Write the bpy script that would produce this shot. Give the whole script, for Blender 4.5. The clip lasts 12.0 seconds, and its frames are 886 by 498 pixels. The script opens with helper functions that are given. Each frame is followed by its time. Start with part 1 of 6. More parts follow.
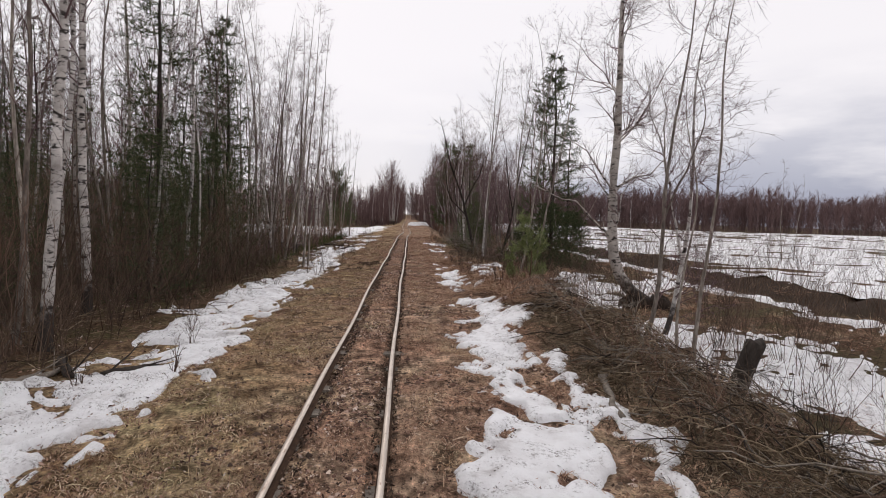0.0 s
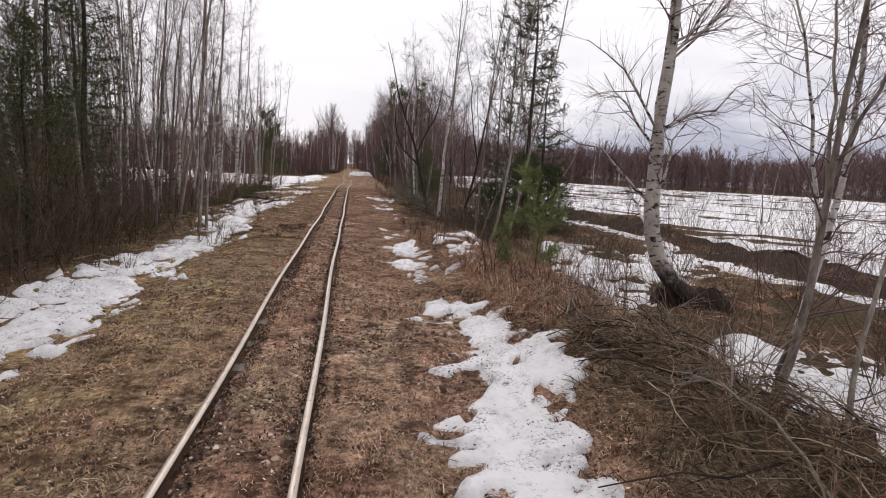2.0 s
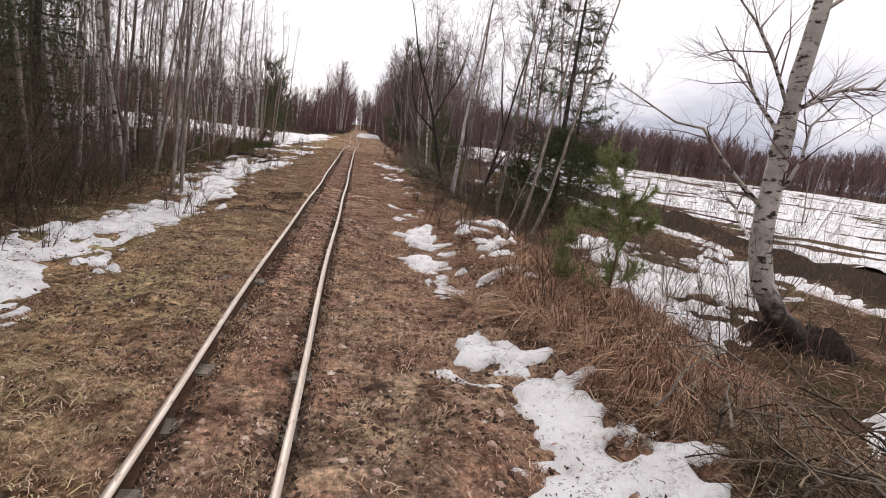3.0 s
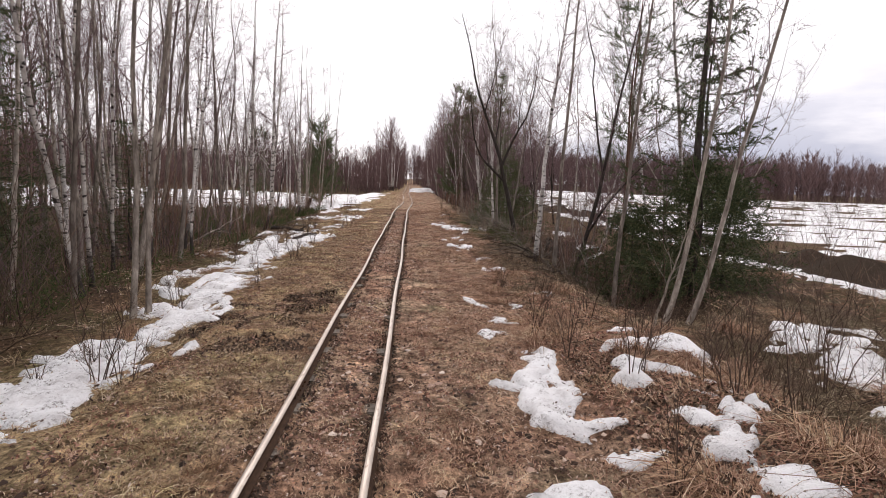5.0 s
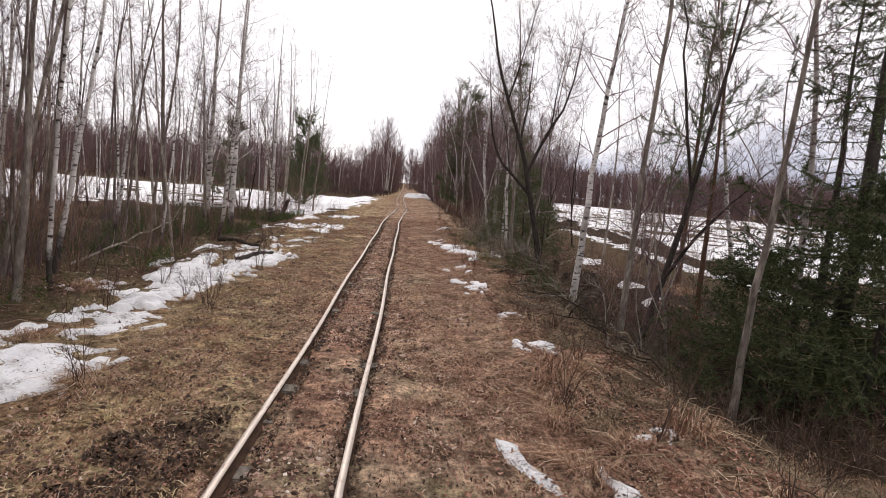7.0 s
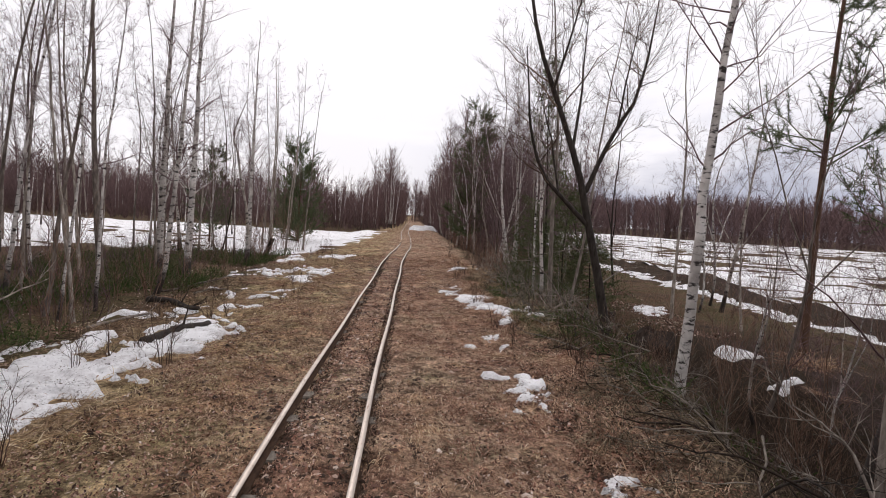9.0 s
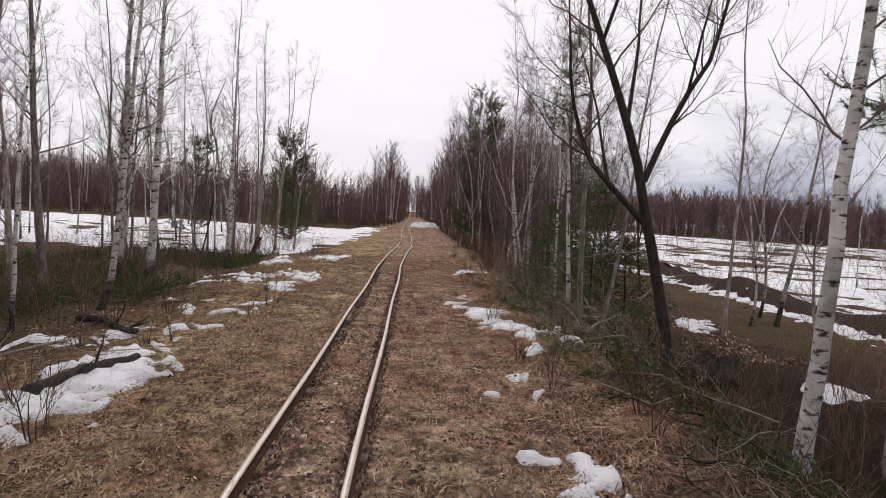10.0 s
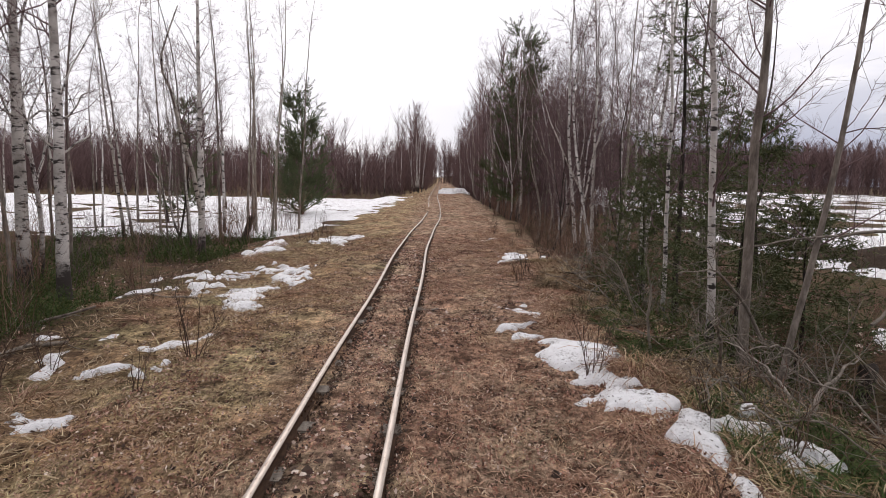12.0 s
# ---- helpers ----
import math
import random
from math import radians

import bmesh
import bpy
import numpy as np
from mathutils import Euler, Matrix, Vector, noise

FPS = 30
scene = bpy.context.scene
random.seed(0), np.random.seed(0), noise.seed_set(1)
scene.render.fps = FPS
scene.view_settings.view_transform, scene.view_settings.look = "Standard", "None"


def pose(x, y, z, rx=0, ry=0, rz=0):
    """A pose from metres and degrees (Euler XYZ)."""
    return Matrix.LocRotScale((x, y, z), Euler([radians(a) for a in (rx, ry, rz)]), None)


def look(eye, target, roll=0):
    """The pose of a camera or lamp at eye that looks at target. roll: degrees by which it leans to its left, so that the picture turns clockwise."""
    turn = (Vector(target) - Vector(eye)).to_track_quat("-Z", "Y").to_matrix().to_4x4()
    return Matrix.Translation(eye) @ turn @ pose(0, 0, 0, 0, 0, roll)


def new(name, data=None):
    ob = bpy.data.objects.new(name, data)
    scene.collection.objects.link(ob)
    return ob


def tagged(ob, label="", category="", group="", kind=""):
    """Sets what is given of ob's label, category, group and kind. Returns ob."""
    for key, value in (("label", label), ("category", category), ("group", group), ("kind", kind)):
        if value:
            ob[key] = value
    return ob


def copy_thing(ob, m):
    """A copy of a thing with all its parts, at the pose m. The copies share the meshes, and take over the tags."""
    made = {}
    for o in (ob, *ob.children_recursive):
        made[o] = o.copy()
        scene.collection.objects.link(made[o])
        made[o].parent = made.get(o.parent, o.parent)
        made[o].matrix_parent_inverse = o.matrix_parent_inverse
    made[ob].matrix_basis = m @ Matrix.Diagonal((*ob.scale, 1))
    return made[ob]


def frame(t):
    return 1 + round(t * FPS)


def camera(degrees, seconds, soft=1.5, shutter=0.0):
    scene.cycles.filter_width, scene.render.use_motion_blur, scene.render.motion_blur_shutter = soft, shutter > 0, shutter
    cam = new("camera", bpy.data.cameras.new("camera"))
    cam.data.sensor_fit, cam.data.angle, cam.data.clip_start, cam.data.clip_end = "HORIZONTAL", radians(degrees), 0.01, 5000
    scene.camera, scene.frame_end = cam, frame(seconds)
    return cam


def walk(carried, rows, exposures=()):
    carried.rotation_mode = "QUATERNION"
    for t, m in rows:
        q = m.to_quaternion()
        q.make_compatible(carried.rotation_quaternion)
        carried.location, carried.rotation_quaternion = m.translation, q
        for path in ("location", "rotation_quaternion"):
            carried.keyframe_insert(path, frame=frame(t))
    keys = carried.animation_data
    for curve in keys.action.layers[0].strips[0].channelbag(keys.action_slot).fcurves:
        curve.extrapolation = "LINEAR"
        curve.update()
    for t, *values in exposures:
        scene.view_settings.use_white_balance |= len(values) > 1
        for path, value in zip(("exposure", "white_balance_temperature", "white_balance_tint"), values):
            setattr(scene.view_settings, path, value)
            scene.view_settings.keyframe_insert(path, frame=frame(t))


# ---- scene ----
cam = camera(78.5, 12.0, 0.95)
ROWS = [
    (0, 0.000, -0.663, 1.836, 86.44, -1.95, -3.58),
    (0.5, 0.002, 0.543, 1.825, 86.32, -1.77, -3.21),
    (1, 0.010, 1.764, 1.820, 85.39, -2.50, -3.08),
    (1.5, 0.054, 2.985, 1.790, 80.16, -7.92, -12.87),
    (2, 0.090, 4.200, 1.793, 81.60, -3.50, -9.52),
    (2.5, 0.102, 5.430, 1.787, 75.89, -10.75, -8.53),
    (3, 0.072, 6.665, 1.796, 78.24, -7.73, -8.64),
    (3.5, 0.051, 7.890, 1.817, 83.40, -2.07, -6.49),
    (5.5, 0.059, 12.655, 1.882, 82.63, -2.52, -2.99),
    (6, 0.081, 13.883, 1.904, 83.41, -2.28, -4.49),
    (6.5, 0.095, 15.100, 1.912, 84.70, -4.68, -4.69),
    (7, 0.117, 16.235, 1.898, 83.39, -5.11, -3.78),
    (7.5, 0.140, 17.360, 1.909, 85.25, -3.63, -4.56),
    (9.5, 0.211, 21.865, 1.893, 86.61, -3.69, -3.04),
    (10, 0.220, 23.060, 1.893, 86.21, -3.67, -3.07),
    (10.5, 0.238, 24.265, 1.882, 85.59, -2.68, -2.49),
    (11, 0.230, 25.465, 1.885, 84.86, -1.82, -1.42),
    (11.5, 0.218, 26.655, 1.874, 82.83, -2.05, -0.30),
    (12, 0.237, 27.800, 1.879, 82.40, -1.28, -0.14),
]
walk(cam, [(t, pose(*place)) for t, *place in ROWS],
     [(0.0, -0.14, 6550, 14), (1.0, -0.13, 6550, 14), (1.5, -0.08, 6500, 15), (2.5, 0.1, 6600, 15), (3.5, 0.26, 6650, 15), (5.5, 0.29, 6650, 16), (7.5, 0.20, 6600, 15), (9.5, -0.05, 6500, 15), (10.5, -0.12, 6500, 15), (11.0, -0.04, 6500, 15), (12.0, 0.08, 6500, 15)])

# ---- world and light ----
world = bpy.data.worlds.new("overcast_sky")
scene.world = world
world.use_nodes = True
wt = world.node_tree
wt.nodes.clear()


def wnode(kind, **inputs):
    n = wt.nodes.new(kind)
    for k, v in inputs.items():
        n.inputs[k].default_value = v
    return n


sky = wnode("ShaderNodeTexSky")
sky.sky_type, sky.sun_disc = "NISHITA", False
sky.sun_elevation, sky.sun_rotation = radians(38), radians(-20)
clear = wnode("ShaderNodeBackground", Strength=0.1)
cloud = wnode("ShaderNodeBackground", Strength=1.06)
both = wnode("ShaderNodeMixShader", Fac=0.93)
wout = wnode("ShaderNodeOutputWorld")
tc = wnode("ShaderNodeTexCoord")
cmap = wnode("ShaderNodeMapping", Scale=(1.6, 1.6, 6.0), Location=(3.1, 0.7, 0.2))
cnoise = wnode("ShaderNodeTexNoise", Scale=1.6, Detail=6.0, Roughness=0.55)
sep = wnode("ShaderNodeSeparateXYZ")
low = wnode("ShaderNodeMapRange")
for k, v in (("From Min", 0.27), ("From Max", 0.03), ("To Min", 0.0), ("To Max", 1.0)):
    low.inputs[k].default_value = v
side = wnode("ShaderNodeMapRange")
for k, v in (("From Min", -0.05), ("From Max", 0.4), ("To Min", 0.22), ("To Max", 1.0)):
    side.inputs[k].default_value = v
puff = wnode("ShaderNodeMapRange")
for k, v in (("From Min", 0.33), ("From Max", 0.56), ("To Min", 0.0), ("To Max", 1.0)):
    puff.inputs[k].default_value = v
m1, m2 = wnode("ShaderNodeMath"), wnode("ShaderNodeMath")
m1.operation = m2.operation = "MULTIPLY"
ccol = wnode("ShaderNodeMix")
ccol.data_type = "RGBA"
ccol.inputs[6].default_value = (1.0, 0.99, 1.0, 1)
ccol.inputs[7].default_value = (0.36, 0.39, 0.50, 1)
for a, b in ((tc.outputs["Generated"], cmap.inputs[0]), (cmap.outputs[0], cnoise.inputs["Vector"]), (tc.outputs["Generated"], sep.inputs[0]),
             (sep.outputs[2], low.inputs[0]), (sep.outputs[0], side.inputs[0]), (cnoise.outputs[0], puff.inputs[0]),
             (low.outputs[0], m1.inputs[0]), (side.outputs[0], m1.inputs[1]), (m1.outputs[0], m2.inputs[0]), (puff.outputs[0], m2.inputs[1]),
             (m2.outputs[0], ccol.inputs[0]), (ccol.outputs[2], cloud.inputs[0]), (sky.outputs[0], clear.inputs[0]),
             (clear.outputs[0], both.inputs[1]), (cloud.outputs[0], both.inputs[2]), (both.outputs[0], wout.inputs[0])):
    wt.links.new(a, b)
sun = new("sun", bpy.data.lights.new("sun", "SUN"))
sun.data.energy, sun.data.angle, sun.data.color = 0.5, radians(25), (1.0, 0.97, 0.93)
sun.matrix_basis = look((-20, 55, 45), (0, 0, 0))


# ---- materials ----
class Mat:
    """A small builder of node materials."""

    def __init__(self, name, rough=0.85, metal=0.0, spec=0.3):
        self.m = bpy.data.materials.new(name)
        self.m.use_nodes = True
        self.t = self.m.node_tree
        self.b = self.t.nodes["Principled BSDF"]
        self.b.inputs["Roughness"].default_value = rough
        self.b.inputs["Metallic"].default_value = metal
        self.b.inputs["Specular IOR Level"].default_value = spec

    def node(self, kind, **inputs):
        n = self.t.nodes.new(kind)
        for k, v in inputs.items():
            n.inputs[k.replace("_", " ")].default_value = v
        return n

    def link(self, a, b):
        self.t.links.new(a, b)

    def coords(self, scale=(1, 1, 1), which="Object"):
        c, mp = self.node("ShaderNodeTexCoord"), self.node("ShaderNodeMapping", Scale=scale)
        self.link(c.outputs[which], mp.inputs[0])
        return mp.outputs[0]

    def noise(self, scale, detail=4.0, rough=0.6, vec=None):
        n = self.node("ShaderNodeTexNoise", Scale=scale, Detail=detail, Roughness=rough)
        self.link(vec if vec is not None else self.coords(), n.inputs["Vector"])
        return n.outputs[0]

    def ramp(self, fac, stops):
        r = self.node("ShaderNodeValToRGB")
        while len(r.color_ramp.elements) < len(stops):
            r.color_ramp.elements.new(0.5)
        for e, (p, c) in zip(r.color_ramp.elements, stops):
            e.position, e.color = p, (*c, 1)
        self.link(fac, r.inputs[0])
        return r.outputs[0]

    def mix(self, fac, a, b, blend="MIX"):
        n = self.node("ShaderNodeMix")
        n.data_type, n.blend_type = "RGBA", blend
        for i, v in ((0, fac), (6, a), (7, b)):
            if isinstance(v, (int, float)):
                n.inputs[i].default_value = v
            elif isinstance(v, tuple):
                n.inputs[i].default_value = (*v, 1)
            else:
                self.link(v, n.inputs[i])
        return n.outputs[2]

    def random(self, island=False):
        if island:
            return self.node("ShaderNodeNewGeometry").outputs["Random Per Island"]
        return self.node("ShaderNodeObjectInfo").outputs["Random"]

    def bump(self, height, strength=0.5, dist=0.02):
        n = self.node("ShaderNodeBump", Strength=strength, Distance=dist)
        self.link(height, n.inputs["Height"])
        self.link(n.outputs[0], self.b.inputs["Normal"])

    def done(self, colour):
        if isinstance(colour, tuple):
            self.b.inputs["Base Color"].default_value = (*colour, 1)
        else:
            self.link(colour, self.b.inputs["Base Color"])
        return self.m


def mat_ground():
    k = Mat("peaty_ground", 0.95, spec=0.1)
    fine = k.ramp(k.noise(17, 7, 0.75), [(0.32, (0.10, 0.085, 0.08)), (0.5, (0.75, 0.73, 0.712)), (0.68, (1.52, 1.48, 1.44))])
    fibre = k.ramp(k.noise(1.0, 5, 0.7, k.coords((70, 16, 30))), [(0.3, (0.55, 0.55, 0.55)), (0.7, (1.3, 1.3, 1.3))])
    bed = k.ramp(k.noise(0.8, 6, 0.65), [(0.28, (0.43, 0.25, 0.178)), (0.44, (0.50, 0.32, 0.225)), (0.55, (0.58, 0.42, 0.30)), (0.7, (0.44, 0.36, 0.225))])
    bed = k.mix(1.0, k.mix(1.0, bed, fine, "MULTIPLY"), fibre, "MULTIPLY")
    tuft = k.ramp(k.noise(4.2, 5, 0.6), [(0.37, (0.33, 0.3, 0.285)), (0.5, (0.92, 0.92, 0.92)), (0.64, (1.5, 1.48, 1.44))])
    bed = k.mix(1.0, bed, tuft, "MULTIPLY")
    mud = k.ramp(k.noise(1.5, 7, 0.7), [(0.56, (0, 0, 0)), (0.68, (0.75, 0.75, 0.75))])
    bed = k.mix(mud, bed, (0.10, 0.058, 0.042))
    # forest floor and ditch: darker peat, moss and wet leaves
    sx = k.node("ShaderNodeSeparateXYZ")
    k.link(k.coords(), sx.inputs[0])
    mid = k.node("ShaderNodeMath")
    mid.operation = "ADD"
    mid.inputs[1].default_value = 0.45
    k.link(sx.outputs[0], mid.inputs[0])
    ab = k.node("ShaderNodeMath")
    ab.operation = "ABSOLUTE"
    k.link(mid.outputs[0], ab.inputs[0])
    wob = k.node("ShaderNodeMath")
    wob.operation = "MULTIPLY_ADD"
    k.link(k.noise(0.6, 4), wob.inputs[0])
    wob.inputs[1].default_value = 2.4
    k.link(ab.outputs[0], wob.inputs[2])
    r = k.node("ShaderNodeMapRange")
    for a, b in (("From Min", 4.0), ("From Max", 5.2)):
        r.inputs[a].default_value = b
    k.link(wob.outputs[0], r.inputs[0])
    peat = k.ramp(k.noise(0.8, 6, 0.65), [(0.3, (0.06, 0.04, 0.028)), (0.46, (0.17, 0.11, 0.07)), (0.58, (0.11, 0.095, 0.045)), (0.72, (0.25, 0.175, 0.11))])
    peat = k.mix(1.0, peat, fine, "MULTIPLY")
    # wet ditch peat; the shade of the hollow is darkened into its colour too
    wet = k.node("ShaderNodeMapRange")
    for a, b in (("From Min", 2.7), ("From Max", 3.5), ("To Max", 0.9)):
        wet.inputs[a].default_value = b
    wx = k.node("ShaderNodeMath")
    wx.operation = "MULTIPLY_ADD"
    k.link(k.noise(0.9, 4), wx.inputs[0])
    wx.inputs[1].default_value = 1.6
    k.link(sx.outputs[0], wx.inputs[2])
    k.link(wx.outputs[0], wet.inputs[0])
    dry = k.node("ShaderNodeMapRange")
    for a, b in (("From Min", 11.5), ("From Max", 8.0)):
        dry.inputs[a].default_value = b
    k.link(wx.outputs[0], dry.inputs[0])
    soak_shade = k.node("ShaderNodeMath")
    soak_shade.operation = "MULTIPLY"
    k.link(wet.outputs[0], soak_shade.inputs[0])
    k.link(dry.outputs[0], soak_shade.inputs[1])
    along = k.node("ShaderNodeMapRange")
    for a, b in (("From Min", 20.0), ("From Max", 23.0), ("To Min", 0.3)):
        along.inputs[a].default_value = b
    k.link(sx.outputs[1], along.inputs[0])
    beyond = k.node("ShaderNodeMapRange")
    for a, b in (("From Min", 34.5), ("From Max", 31.5), ("To Min", 0.15)):
        beyond.inputs[a].default_value = b
    k.link(sx.outputs[1], beyond.inputs[0])
    stretch = k.node("ShaderNodeMath")
    stretch.operation = "MULTIPLY"
    k.link(along.outputs[0], stretch.inputs[0])
    k.link(beyond.outputs[0], stretch.inputs[1])
    deep = k.node("ShaderNodeMath")
    deep.operation = "MULTIPLY"
    k.link(soak_shade.outputs[0], deep.inputs[0])
    k.link(stretch.outputs[0], deep.inputs[1])
    peat = k.mix(deep.outputs[0], peat, (0.032, 0.022, 0.016))
    # damp olive-grey grass on the forest side of the line
    lee = k.node("ShaderNodeMapRange")
    for a, b in (("From Min", -0.6), ("From Max", -1.7), ("To Max", 0.5)):
        lee.inputs[a].default_value = b
    lx = k.node("ShaderNodeMath")
    lx.operation = "MULTIPLY_ADD"
    k.link(k.noise(1.4, 5, 0.65), lx.inputs[0])
    lx.inputs[1].default_value = 1.8
    k.link(sx.outputs[0], lx.inputs[2])
    shift = k.node("ShaderNodeMath")
    shift.operation = "ADD"
    shift.inputs[1].default_value = -0.9
    k.link(lx.outputs[0], shift.inputs[0])
    k.link(shift.outputs[0], lee.inputs[0])
    bed = k.mix(lee.outputs[0], bed, k.mix(1.0, bed, (0.94, 1.09, 0.75), "MULTIPLY"))
    # the spoil bank: bare dark peat
    bank = k.node("ShaderNodeMath")
    bank.operation = "SUBTRACT"
    bank.inputs[1].default_value = 12.5
    k.link(wx.outputs[0], bank.inputs[0])
    side = k.node("ShaderNodeMath")
    side.operation = "ABSOLUTE"
    k.link(bank.outputs[0], side.inputs[0])
    heap = k.node("ShaderNodeMapRange")
    for a, b in (("From Min", 1.5), ("From Max", 0.7), ("To Max", 0.9)):
        heap.inputs[a].default_value = b
    k.link(side.outputs[0], heap.inputs[0])
    peat = k.mix(heap.outputs[0], peat, (0.045, 0.031, 0.023))
    c = k.mix(r.outputs[0], bed, peat)
    k.bump(k.noise(34, 7, 0.78), 1.0, 0.035)
    return k.done(c)


def mat_snow():
    k = Mat("old_snow", 0.6, spec=0.25)
    c = k.ramp(k.noise(2.1, 7, 0.68), [(0.28, (0.52, 0.49, 0.485)), (0.42, (0.86, 0.85, 0.855)), (0.56, (0.96, 0.96, 0.97))])
    grit = k.ramp(k.noise(38, 7, 0.8), [(0.50, (0, 0, 0)), (0.58, (1, 1, 1))])
    dirt = k.ramp(k.noise(3.1, 6, 0.72), [(0.5, (0.02, 0.02, 0.02)), (0.62, (1, 1, 1))])
    c = k.mix(k.mix(1.0, grit, dirt, "MULTIPLY"), c, (0.10, 0.07, 0.055))
    stain = k.ramp(k.noise(5.5, 7, 0.75), [(0.62, (0, 0, 0)), (0.7, (0.75, 0.75, 0.75))])
    c = k.mix(stain, c, (0.17, 0.125, 0.10))
    k.bump(k.noise(13, 7, 0.7), 1.0, 0.045)
    return k.done(c)


def mat_islands(name, stops, rough=0.9, spec=0.15, patches=None):
    """Colour by piece; patches adds drifts of a second tone over the plan."""
    k = Mat(name, rough, spec=spec)
    c = k.ramp(k.random(True), stops)
    if patches:
        c = k.mix(1.0, c, k.ramp(k.noise(1.7, 6, 0.7), [(0.37, patches[0]), (0.5, (1, 1, 1)), (0.64, patches[1])]), "MULTIPLY")
    return k.done(c)


def mat_birch():
    k = Mat("birch_bark", 0.75, spec=0.2)
    dark = k.ramp(k.noise(1.0, 5, 0.65, k.coords((6, 6, 15))), [(0.53, (0, 0, 0)), (0.60, (1, 1, 1))])
    base = k.ramp(k.noise(3.0, 5), [(0.3, (0.30, 0.27, 0.25)), (0.62, (0.70, 0.66, 0.63))])
    c = k.mix(dark, base, (0.045, 0.038, 0.035))
    sz = k.node("ShaderNodeSeparateXYZ")
    k.link(k.coords(), sz.inputs[0])
    up = k.node("ShaderNodeMath")
    up.operation = "MULTIPLY_ADD"
    k.link(k.noise(6.0, 5, 0.7), up.inputs[0])
    up.inputs[1].default_value = -1.7
    k.link(sz.outputs[2], up.inputs[2])
    foot = k.node("ShaderNodeMapRange")
    for a, b in (("From Min", -0.05), ("From Max", -0.45)):
        foot.inputs[a].default_value = b
    k.link(up.outputs[0], foot.inputs[0])
    c = k.mix(foot.outputs[0], c, (0.05, 0.042, 0.038))
    tone = k.ramp(k.random(), [(0.0, (0.62, 0.58, 0.53)), (0.6, (1, 1, 1))])
    k.bump(k.noise(1.0, 5, 0.6, k.coords((8, 8, 40))), 0.5, 0.01)
    return k.done(k.mix(1.0, c, tone, "MULTIPLY"))


def mat_grey_bark():
    k = Mat("grey_bark", 0.9, spec=0.15)
    c = k.ramp(k.noise(1.0, 6, 0.65, k.coords((14, 14, 4))), [(0.3, (0.10, 0.088, 0.08)), (0.5, (0.25, 0.225, 0.21)), (0.68, (0.46, 0.43, 0.405))])
    tone = k.ramp(k.random(), [(0.0, (0.55, 0.5, 0.46)), (1.0, (1.25, 1.2, 1.1))])
    k.bump(k.noise(1.0, 6, 0.6, k.coords((40, 40, 8))), 0.6, 0.01)
    return k.done(k.mix(1.0, c, tone, "MULTIPLY"))


def mat_dark_bark(name="dark_bark", a=(0.018, 0.015, 0.013), b=(0.075, 0.062, 0.054)):
    k = Mat(name, 0.9, spec=0.15)
    c = k.ramp(k.noise(1.0, 6, 0.7, k.coords((18, 18, 5))), [(0.3, a), (0.7, b)])
    k.bump(k.noise(1.0, 6, 0.6, k.coords((50, 50, 12))), 0.7, 0.012)
    return k.done(c)


def mat_steel():
    k = Mat("worn_rail_steel", 0.48, 0.85)
    c = k.ramp(k.noise(1.0, 6, 0.6, k.coords((30, 3, 30))), [(0.3, (0.46, 0.39, 0.33)), (0.7, (0.66, 0.59, 0.52))])
    c = k.mix(k.ramp(k.noise(1.0, 6, 0.7, k.coords((45, 9, 45))), [(0.56, (0, 0, 0)), (0.68, (0.8, 0.8, 0.8))]), c, (0.24, 0.15, 0.10))
    return k.done(c)


def mat_rust():
    k = Mat("rusty_steel", 0.9, 0.0, 0.2)
    c = k.ramp(k.noise(1.0, 6, 0.7, k.coords((40, 12, 40))), [(0.3, (0.035, 0.022, 0.016)), (0.7, (0.12, 0.068, 0.042))])
    k.bump(k.noise(60, 5), 0.6, 0.004)
    return k.done(c)


GROUND, SNOW, BIRCH, GREY, DARK = mat_ground(), mat_snow(), mat_birch(), mat_grey_bark(), mat_dark_bark()
PINEBARK = mat_dark_bark("pine_bark", (0.06, 0.034, 0.025), (0.17, 0.10, 0.068))
OLDWOOD = mat_dark_bark("weathered_wood", (0.075, 0.062, 0.052), (0.34, 0.295, 0.245))
PEAT = mat_dark_bark("bare_peat", (0.012, 0.009, 0.008), (0.055, 0.040, 0.031))
STEEL, RUST = mat_steel(), mat_rust()
TWIG = mat_islands("birch_twigs", [(0.0, (0.075, 0.046, 0.047)), (1.0, (0.21, 0.14, 0.14))])
TWIG_RED = mat_islands("willow_twigs", [(0.0, (0.09, 0.052, 0.038)), (0.6, (0.21, 0.125, 0.09)), (1.0, (0.33, 0.225, 0.165))])
SPRUCE = mat_islands("spruce_needles", [(0.0, (0.032, 0.044, 0.02)), (0.7, (0.074, 0.092, 0.04)), (1.0, (0.135, 0.13, 0.064))], 0.7)
YOUNGSPRUCE = mat_islands("young_spruce_needles", [(0.0, (0.055, 0.07, 0.03)), (0.7, (0.105, 0.125, 0.055)), (1.0, (0.18, 0.17, 0.09))], 0.7)
YOUNGPINE = mat_islands("young_pine_needles", [(0.0, (0.11, 0.14, 0.05)), (1.0, (0.29, 0.32, 0.14))], 0.7)
PINE = mat_islands("pine_needles", [(0.0, (0.055, 0.072, 0.036)), (0.7, (0.10, 0.125, 0.06)), (1.0, (0.17, 0.18, 0.09))], 0.7)
STRAW = mat_islands("dead_grass", [(0.0, (0.155, 0.084, 0.058)), (0.4, (0.37, 0.218, 0.15)), (0.8, (0.54, 0.36, 0.255)), (1.0, (0.72, 0.57, 0.43))], patches=((0.42, 0.34, 0.29), (1.12, 1.2, 1.04)))
